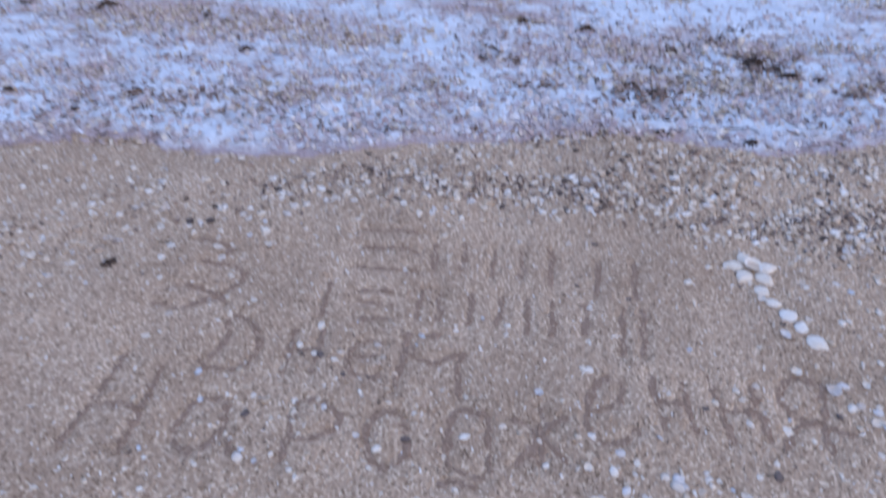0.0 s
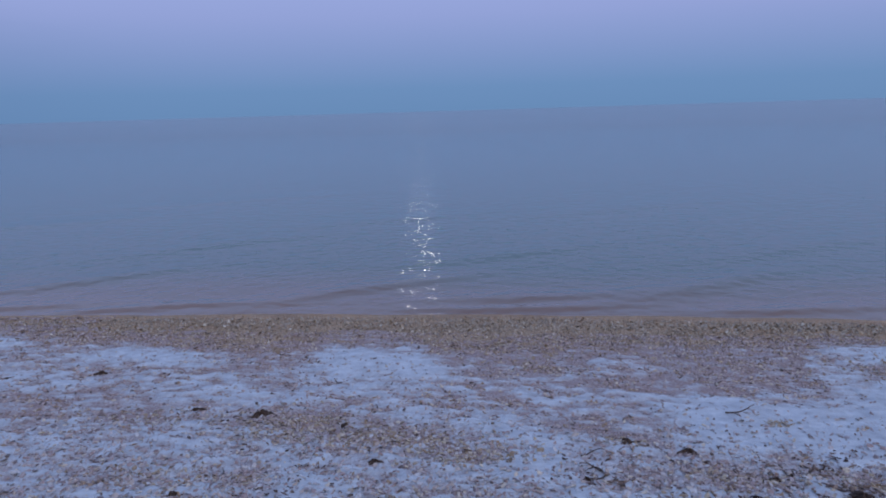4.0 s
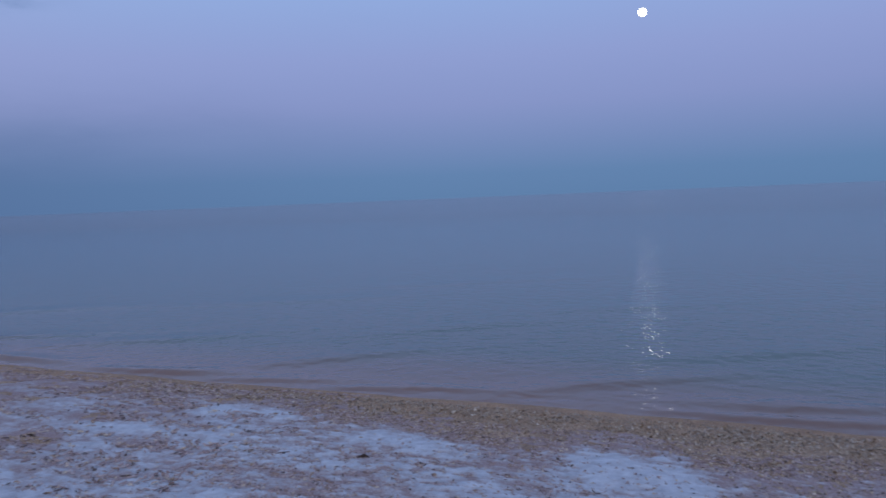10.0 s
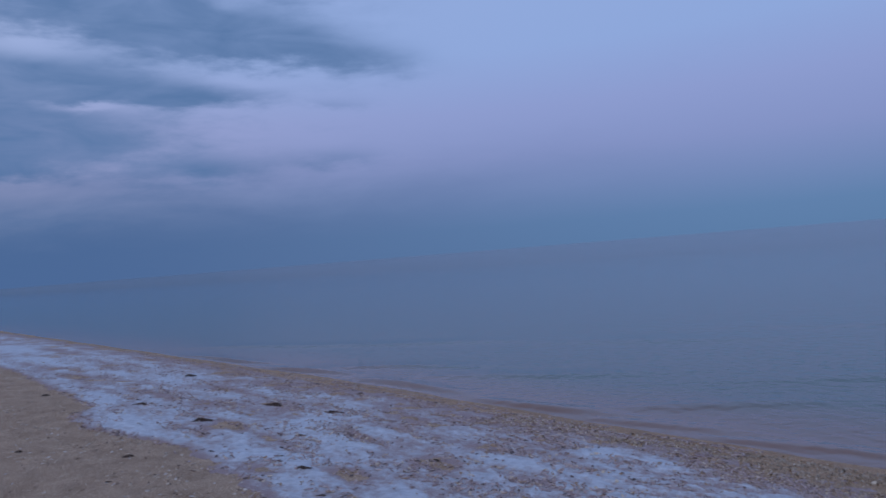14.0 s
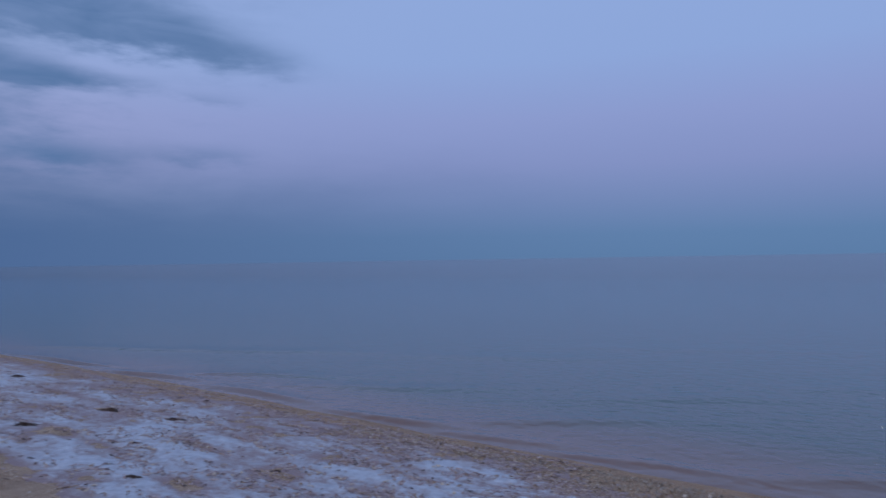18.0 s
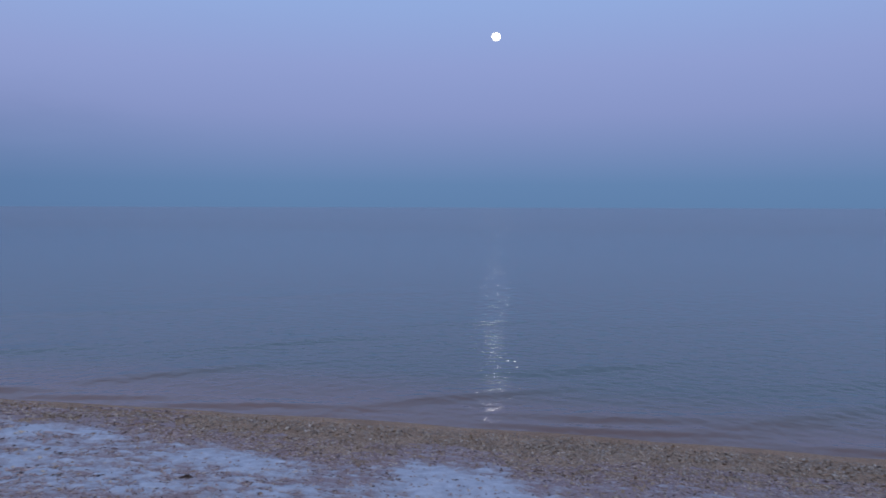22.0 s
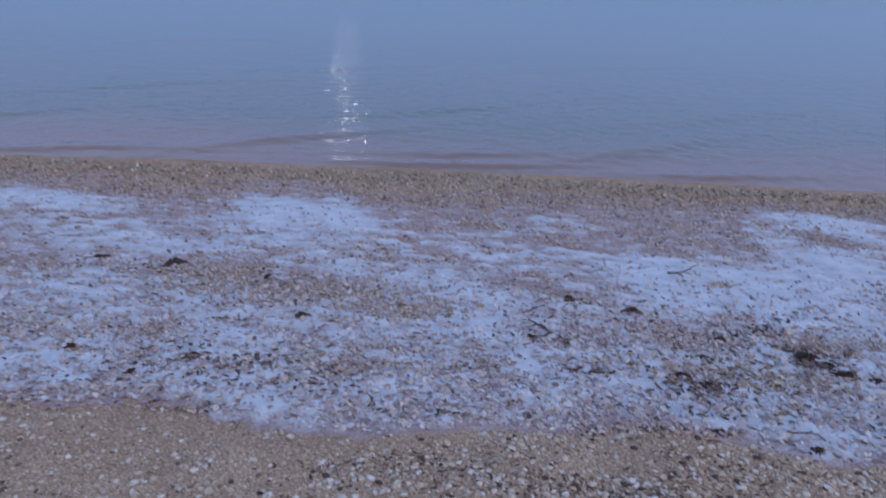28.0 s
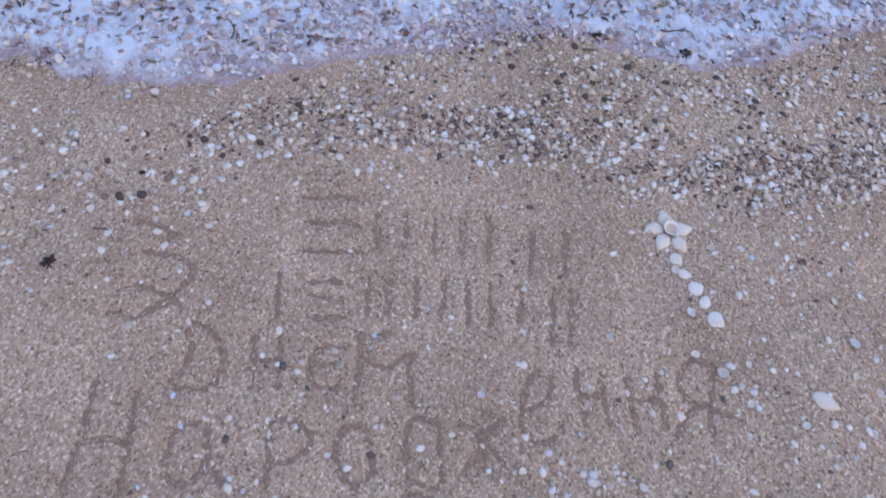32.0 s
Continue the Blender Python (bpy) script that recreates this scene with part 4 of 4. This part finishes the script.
for cx, cy, n, s in ((1.02, 1.45, 90, 0.13), (1.33, 1.50, 90, 0.12), (1.18, 1.72, 60, 0.10), (0.55, 1.55, 60, 0.12), (-0.1, 1.50, 120, 0.20), (-0.55, 1.75, 120, 0.25), (0.62, 1.80, 60, 0.12), (1.05, 1.62, 70, 0.12), (1.25, 1.15, 50, 0.14), (-0.15, 2.25, 80, 0.25),
                     (0.85, 1.30, 70, 0.12), (-0.50, 1.55, 90, 0.15), (0.3, 1.40, 50, 0.15), (0.9, 2.0, 50, 0.2), (-0.65, 2.45, 50, 0.12), (1.45, 1.85, 50, 0.12)):
    bx += list(r1.normal(cx, s, n))
    by += list(r1.normal(cy, s * 0.5, n))
LUMPS = ((1.32, 1.63, 26, 0.035), (1.32, 1.5, 30, 0.03), (1.31, 1.77, 14, 0.03), (1.18, 1.81, 10, 0.02), (1.54, 1.33, 16, 0.03), (1.43, 1.3, 10, 0.025), (0.93, 1.38, 16, 0.035), (1.45, 1.59, 8, 0.02), (0.89, 1.45, 22, 0.03), (0.95, 1.41, 16, 0.025), (-0.39, 1.66, 8, 0.02), (-0.3, 1.6, 10, 0.02), (0.64, 1.74, 14, 0.035), (0.65, 1.51, 12, 0.03), (-0.2, 1.63, 14, 0.05), (1.44, 1.31, 10, 0.02))
for cx, cy, n, s in LUMPS:
    bx += list(r1.normal(cx, s, n))
    by += list(r1.normal(cy, s * 0.6, n))
tagged(scatter("bark_bits", debris_mat, np.array(bx), np.array(by), np.concatenate([r1.uniform(0.004, 0.0095, len(bx) - sum(q[2] for q in LUMPS)), r1.uniform(0.007, 0.014, sum(q[2] for q in LUMPS))]), CHIPS, 120, long=3.0, tilt=0.25, sink=-0.4, height=crust),
       "blackish strips of bark and weed lying together", "plant litter", kind="stuff")


# ---- shells that can be picked up one by one ----
def valve_mesh(name, mat, n_ring=7, n_side=26, ribs=13, lift=0.16, width=1.0, cup=False, point=0.0, hollow=None):
    """One half of a cockle, 1 m across before scaling: ribbed outside, hollow inside, beak at the back."""
    v, f = [], []
    for shell in (0, 1):
        for k in range(n_ring + 1):
            r = k / n_ring
            for i in range(n_side):
                a = 2 * math.pi * i / n_side
                rim = 0.5 * (1 + 0.06 * math.sin(a) + 0.10 * max(0, -math.sin(a)) ** 4)
                s = rim * r * (0.94 if shell else 1)
                rib = 0.016 * math.cos(a * ribs) * r * (0 if shell else 1)
                z = lift * (1 - r ** 2.2) ** 0.8 * (0.82 if shell else 1) + rib
                v.append((s * width * math.cos(a) * (1 - point * abs(math.sin(a)) ** 3) * (1 - 0.42 * max(0, -math.sin(a)) ** 1.2), s * math.sin(a) - 0.16 * (1 - r) ** 1.5, z))
    ring = (n_ring + 1) * n_side
    for shell in (0, 1):
        o = shell * ring
        for k in range(n_ring):
            for i in range(n_side):
                a, b = o + k * n_side + i, o + k * n_side + (i + 1) % n_side
                q = (a, a + n_side, b + n_side, b)
                f.append(q if not shell else q[::-1])
    for i in range(n_side):
        a, b = n_ring * n_side + i, n_ring * n_side + (i + 1) % n_side
        f.append((a, ring + a, ring + b, b))
    v = np.array(v)
    if cup:
        v[:, 2] = lift - v[:, 2]
    me = mesh_from(name, v, np.array(f), mat)
    if hollow:
        me.materials.append(hollow)
        inner = np.zeros(len(f), np.int32)
        inner[n_ring * n_side:2 * n_ring * n_side - 2 * n_side] = 1
        me.polygons.foreach_set("material_index", inner)
    return me


def lay(name, me, x, y, size, turn, label, category, group, tilt=(0, 0), sink=0.0):
    ob = new(name, me)
    z = float(ground_height(np.array([x]), np.array([y]))[0])
    ob.matrix_basis = pose(x, y, z - sink * size, tilt[0], tilt[1], turn) @ Matrix.Diagonal((size, size, size, 1))
    return tagged(ob, label, category, group)


round_valve = valve_mesh("round_valve", pale_mat)
oval_valve = valve_mesh("oval_valve", pale_mat, width=0.78)
cup_valve = valve_mesh("cup_valve", pale_mat, cup=True, hollow=inner_mat)
wide_valve = valve_mesh("wide_valve", pale_mat, ribs=0, width=0.60, lift=0.16, point=0.3)
FLOWER = [(0.788, 0.700, 0.033, 80), (0.818, 0.717, 0.034, 10), (0.845, 0.684, 0.037, -60), (0.791, 0.668, 0.036, 150), (0.824, 0.655, 0.036, 200)]
for x, y, s, a in FLOWER:
    a = math.degrees(math.atan2(y - 0.686, x - 0.816)) - 90
    lay("flower_shell", oval_valve, x, y, 1.08 * s, a + 180, "white cockle shell as a petal of a shell flower", "shell", "petals of the shell flower")
lay("flower_shell", cup_valve, 0.819, 0.688, 0.036, 20, "upturned brown-hollowed shell at the flower's heart", "shell", "petals of the shell flower", (4, 6), -0.10)
STEM = [(0.802, 0.625, 0.028, 20), (0.804, 0.592, 0.028, 60), (0.812, 0.559, 0.032, 100), (0.816, 0.529, 0.030, 140), (0.820, 0.490, 0.035, 30)]
for k, (x, y, s, a) in enumerate(STEM):
    lay("stem_shell", oval_valve if k in (1, 3) else round_valve, x, y, s, a, "cream-white cockle shell in the flower's stem", "shell", "stem of the shell flower")
lay("mussel_shell", wide_valve, 0.940, 0.297, 0.054, 45, "large white pointed shell lying on the sand", "shell", "")

small_valve = valve_mesh("small_valve", loose_mat, 3, 11, 0)
small_oval = valve_mesh("small_oval", loose_mat, 3, 11, 0, 0.22, 0.75)
small_cup = valve_mesh("small_cup", loose_mat, 3, 11, 0, 0.24, 0.9, True)
NOTED = [(0.042, 0.672, 0.020), (-0.088, 0.874, 0.018), (-0.233, 0.900, 0.020), (1.05, 0.38, 0.022), (0.79, 0.36, 0.020), (0.44, 0.50, 0.019), (-0.17, 1.0, 0.016), (0.51, 0.27, 0.018),
         (0.75, 0.44, 0.017), (0.63, 0.36, 0.016), (0.40, 0.38, 0.018), (0.41, 0.32, 0.020), (0.32, 1.06, 0.024), (0.52, 0.92, 0.015), (-0.08, 0.43, 0.020)]
r2 = np.random.default_rng(202)
places = list(NOTED)
for cx, cy, n, s in ((0.40, 0.31, 9, 0.05), (-0.05, 0.43, 6, 0.05), (0.80, 0.37, 9, 0.05), (-0.25, 0.97, 12, 0.08), (0.55, 0.27, 6, 0.06), (0.98, 0.30, 10, 0.09), (0.88, 0.53, 5, 0.06), (-0.02, 0.96, 8, 0.06)):
    for _ in range(n):
        places.append((cx + r2.normal(0, s), cy + r2.normal(0, s * 0.5), r2.uniform(0.010, 0.024)))
sx, sy, sd = spread(110, -0.45, 1.3, 3.75, 4.6, r2, sparse_chance)
places += [(a, b, s) for a, b, s in zip(sx, sy, r2.uniform(0.008, 0.018, 110))]
sx, sy, sd = spread(140, -0.6, 1.8, 3.3, 3.9, r2, band_chance)
places += [(a, b, s) for a, b, s in zip(sx, sy, r2.uniform(0.011, 0.021, 140))]
ASIDE = [(-6.59, 1.65), (-5.64, 1.76), (-4.74, 1.77), (-4.50, 1.67), (-6.03, 1.54), (-5.71, 1.36), (-5.01, 1.52), (-5.42, 1.83), (-4.56, 1.75), (-5.28, 2.03), (-4.78, 1.47), (-4.94, 1.13),
         (-4.60, 1.77), (-5.33, 2.05), (-4.45, 1.52), (-4.30, 1.68), (-4.99, 1.70), (-4.76, 1.78), (-4.11, 1.62), (-4.64, 2.06)]
places += [(a, b, r2.uniform(0.020, 0.034)) for a, b in ASIDE]
for k, (x, y, s) in enumerate(places):
    me = (small_valve, small_oval, small_valve, small_cup, small_oval)[k % 5]
    lay("seashell", me, x, y, s, r2.uniform(0, 360), "small pale worn seashell lying on the sand", "shell", "seashells on the sand", (r2.normal(0, 10), r2.normal(0, 10)), -0.03 if k % 5 == 3 else 0.08)


# ---- seaweed clumps and twigs ----
def tube(path, radius, sides=5):
    """A bent tapering stalk along the points."""
    path = np.asarray(path, float)
    v, f = [], []
    n = len(path)
    for k in range(n):
        t = path[min(k + 1, n - 1)] - path[max(k - 1, 0)]
        t = t / (np.linalg.norm(t) + 1e-9)
        a = np.cross(t, (0, 0, 1.0))
        a = a / (np.linalg.norm(a) + 1e-9)
        b = np.cross(a, t)
        rr = radius * (1 - 0.65 * k / (n - 1))
        for i in range(sides):
            w = 2 * math.pi * i / sides
            v.append(path[k] + rr * (math.cos(w) * a + math.sin(w) * b))
    for k in range(n - 1):
        for i in range(sides):
            p0, p1 = k * sides + i, k * sides + (i + 1) % sides
            f.append((p0, p1, p1 + sides, p0 + sides))
    return np.array(v), np.array(f)


def gather(pieces):
    vv, ff, at = [], [], 0
    for v, f in pieces:
        vv.append(v), ff.append(f + at)
        at += len(v)
    return np.concatenate(vv), np.concatenate(ff)


def weed_lump(seed):
    """The matted, ragged body of a tuft, about 1 m long before scaling."""
    r = np.random.default_rng(seed)
    n_side, n_ring, v, f = 34, 7, [(0, 0, 0.17)], []
    spike = 1 + 0.38 * r.normal(size=n_side)
    ph = r.uniform(0, 6, 4)
    for k in range(1, n_ring + 1):
        q = k / n_ring
        for i in range(n_side):
            a = 2 * math.pi * i / n_side
            lobe = 1 + 0.25 * math.sin(2 * a + ph[0]) + 0.28 * math.sin(3 * a + ph[3]) + 0.22 * math.sin(5 * a + ph[1])
            rad = q * lobe * (1 + (spike[i] - 1) * q)
            z = 0.17 * (1 - q ** 1.6) * (1 + 0.5 * math.sin(7 * a + ph[2] + 5 * q)) + 0.02 * r.normal() * (q < 1)
            v.append((0.33 * rad * math.cos(a), 0.21 * rad * math.sin(a), max(z, 0.0) if k < n_ring else -0.03))
    for i in range(n_side):
        f.append((0, 1 + i, 1 + (i + 1) % n_side, 1 + (i + 1) % n_side))
        for k in range(n_ring - 1):
            a, b = 1 + k * n_side + i, 1 + k * n_side + (i + 1) % n_side
            f.append((a, a + n_side, b + n_side, b))
    tri = []
    for q in f:
        tri.append(q[:3])
        if q[2] != q[3]:
            tri.append((q[0], q[2], q[3]))
    return mesh_from("seaweed_clump", np.array(v), np.array(tri), weed_mat, False)


def weed_strand(seed):
    r = np.random.default_rng(seed)
    x, y = r.normal(0, 0.12), r.normal(0, 0.06)
    a, bend, ln, pts = r.normal(0, 0.6) + (math.pi if r.random() < 0.5 else 0), r.normal(0, 1.5), r.uniform(0.3, 0.5), []
    for k in range(8):
        q = k / 7
        pts.append((x, y, 0.10 * (1 - q) + 0.012))
        x, y, a = x + ln / 7 * math.cos(a), y + ln / 7 * math.sin(a), a + bend / 7
    v, f = tube(pts, r.uniform(0.010, 0.018))
    return mesh_from("strand", v, f, weed_mat)


def weed_thing(seed):
    ob = tagged(new("seaweed_clump", weed_lump(seed)), "dark matted clump of dry seaweed on the snow", "seaweed", "seaweed clumps on the beach")
    for k in range(4):
        part("strand", weed_strand(seed * 11 + k), ob)
    return ob


def twig_mesh(seed):
    """A crooked stick with one or two side shoots, 1 m long before scaling."""
    r = np.random.default_rng(seed)
    pts, a, x, y = [], r.normal(0, 0.2), -0.5, 0.0
    for k in range(8):
        pts.append((x, y, 0.02 + 0.03 * abs(math.sin(k * 1.3 + seed))))
        x, y, a = x + 0.14 * math.cos(a), y + 0.14 * math.sin(a), a + r.normal(0, 0.35)
    pieces = [tube(pts, 0.022)]
    for k in (3, 5)[:r.integers(0, 3)]:
        b, q = a + r.choice([-1, 1]) * 0.8, [pts[k]]
        for _ in range(3):
            q.append((q[-1][0] + 0.09 * math.cos(b), q[-1][1] + 0.09 * math.sin(b), q[-1][2] + 0.01))
        pieces.append(tube(q, 0.014))
    v, f = gather(pieces)
    return mesh_from("twig", v, f, wood_mat)


twigs = [twig_mesh(320 + k) for k in range(6)]


def snow_top(x, y):
    ax, ay = np.array([x]), np.array([y])
    m = float(snow_amount(ax, shore(ax) - ay)[0])
    return float(beach(ax, ay)[0]) + min(max(0.016 * m, 0), 0.013) - 0.001


def lay_on_snow(name, me, x, y, size, turn, label, category, group):
    ob = new(name, me)
    z = snow_top(x, y)
    ob.matrix_basis = pose(x, y, z, 0, 0, turn) @ Matrix.Diagonal((size, size, size, 1))
    return tagged(ob, label, category, group)


WEEDS = [(-0.618, 2.482, 0.13, 50), (-0.115, 1.95, 0.075, 0), (1.318, 1.548, 0.105, -35), (1.357, 1.437, 0.1, -10), (0.957, 1.953, 0.075, -20), (0.56, 1.758, 0.05, -30), (0.902, 1.471, 0.085, -15), (0.773, 2.05, 0.08, 0),
         (-0.523, 1.585, 0.05, 30), (0.873, 1.203, 0.06, -10), (-1.564, 3.188, 0.09, 5), (-2.011, 3.135, 0.09, 20), (-2.56, 2.61, 0.11, 0), (-3.7, 3.14, 0.14, 0), (-9.83, 4.52, 0.3, 5), (-6.35, 2.855, 0.27, 5),
         (-6.63, 3.8, 0.3, 8), (-5.76, 3.86, 0.22, 8), (-7.64, 5.08, 0.16, 0), (-6.57, 4.88, 0.13, 0), (-5.44, 1.83, 0.13, 0), (-5.09, 3.03, 0.13, 10), (-7.72, 2.93, 0.2, 5), (-4.17, 2.405, 0.13, 0)]
MORE_WEEDS = [(1.2, 1.73, 0.06, 60), (-0.145, 1.055, 0.03, 0), (-0.32, 0.9, 0.05, 25), (1.42, 1.4, 0.05, -20), (-5.78, 2.56, 0.112, 10), (-4.59, 2.5, 0.09, 5), (-4.84, 2.69, 0.075, 0), (-6.27, 1.38, 0.105, 0),
         (-9.39, 2.54, 0.165, 0), (-4.86, 1.46, 0.068, 20), (-3.58, 2.12, 0.083, 0), (-5.11, 2.28, 0.083, -5)]
# smaller scraps caught in the snow
SCRAPS = [(0.95, 1.41, 0.07, 20), (1.35, 1.50, 0.08, -30), (1.05, 1.10, 0.05, -20), (1.14, 1.71, 0.08, 10), (-0.39, 1.67, 0.07, 5), (-0.90, 2.56, 0.08, 10), (-0.26, 2.34, 0.07, 70), (-0.72, 1.74, 0.07, 5), (1.02, 1.58, 0.06, -35)]
protos = []
for k, (x, y, s, a) in enumerate(WEEDS + MORE_WEEDS + SCRAPS):
    z = snow_top(x, y)
    ob = weed_thing(300 + k) if k < 6 else copy_thing(protos[k % 6], Matrix())
    if k < 6:
        protos.append(ob)
    ob.matrix_basis = pose(x, y, z, 0, 0, a) @ Matrix.Diagonal((s, s, s * (0.85 if x > -2 else 0.45), 1))
TWIGS = [(1.31, 2.26, 0.17, -30), (-0.21, 0.945, 0.065, -8), (0.65, 1.96, 0.13, 12), (0.67, 1.77, 0.16, 10), (0.49, 1.48, 0.05, -55), (0.49, 1.45, 0.04, -30), (0.88, 1.25, 0.08, -20), (0.97, 1.19, 0.06, -40),
         (1.06, 1.15, 0.10, -35), (1.26, 1.12, 0.07, -20), (-0.03, 1.55, 0.11, 4), (0.25, 1.54, 0.12, 22), (0.10, 1.39, 0.08, 40), (-0.47, 1.62, 0.07, 0), (-0.38, 1.63, 0.08, 8), (-0.59, 1.87, 0.08, -6),
         (-0.50, 1.73, 0.09, -10), (-0.74, 1.81, 0.09, 10), (-0.21, 1.30, 0.06, 15), (-0.33, 2.88, 0.10, -50), (0.19, 1.71, 0.10, 25), (0.40, 1.55, 0.06, -40), (0.67, 1.46, 0.05, 60), (1.22, 1.26, 0.06, -25)]
for k, (x, y, s, a) in enumerate(TWIGS):
    lay_on_snow("twig", twigs[k % 6], x, y, s, a, "thin dark crooked twig lying on the snow", "twig", "twigs on the beach")


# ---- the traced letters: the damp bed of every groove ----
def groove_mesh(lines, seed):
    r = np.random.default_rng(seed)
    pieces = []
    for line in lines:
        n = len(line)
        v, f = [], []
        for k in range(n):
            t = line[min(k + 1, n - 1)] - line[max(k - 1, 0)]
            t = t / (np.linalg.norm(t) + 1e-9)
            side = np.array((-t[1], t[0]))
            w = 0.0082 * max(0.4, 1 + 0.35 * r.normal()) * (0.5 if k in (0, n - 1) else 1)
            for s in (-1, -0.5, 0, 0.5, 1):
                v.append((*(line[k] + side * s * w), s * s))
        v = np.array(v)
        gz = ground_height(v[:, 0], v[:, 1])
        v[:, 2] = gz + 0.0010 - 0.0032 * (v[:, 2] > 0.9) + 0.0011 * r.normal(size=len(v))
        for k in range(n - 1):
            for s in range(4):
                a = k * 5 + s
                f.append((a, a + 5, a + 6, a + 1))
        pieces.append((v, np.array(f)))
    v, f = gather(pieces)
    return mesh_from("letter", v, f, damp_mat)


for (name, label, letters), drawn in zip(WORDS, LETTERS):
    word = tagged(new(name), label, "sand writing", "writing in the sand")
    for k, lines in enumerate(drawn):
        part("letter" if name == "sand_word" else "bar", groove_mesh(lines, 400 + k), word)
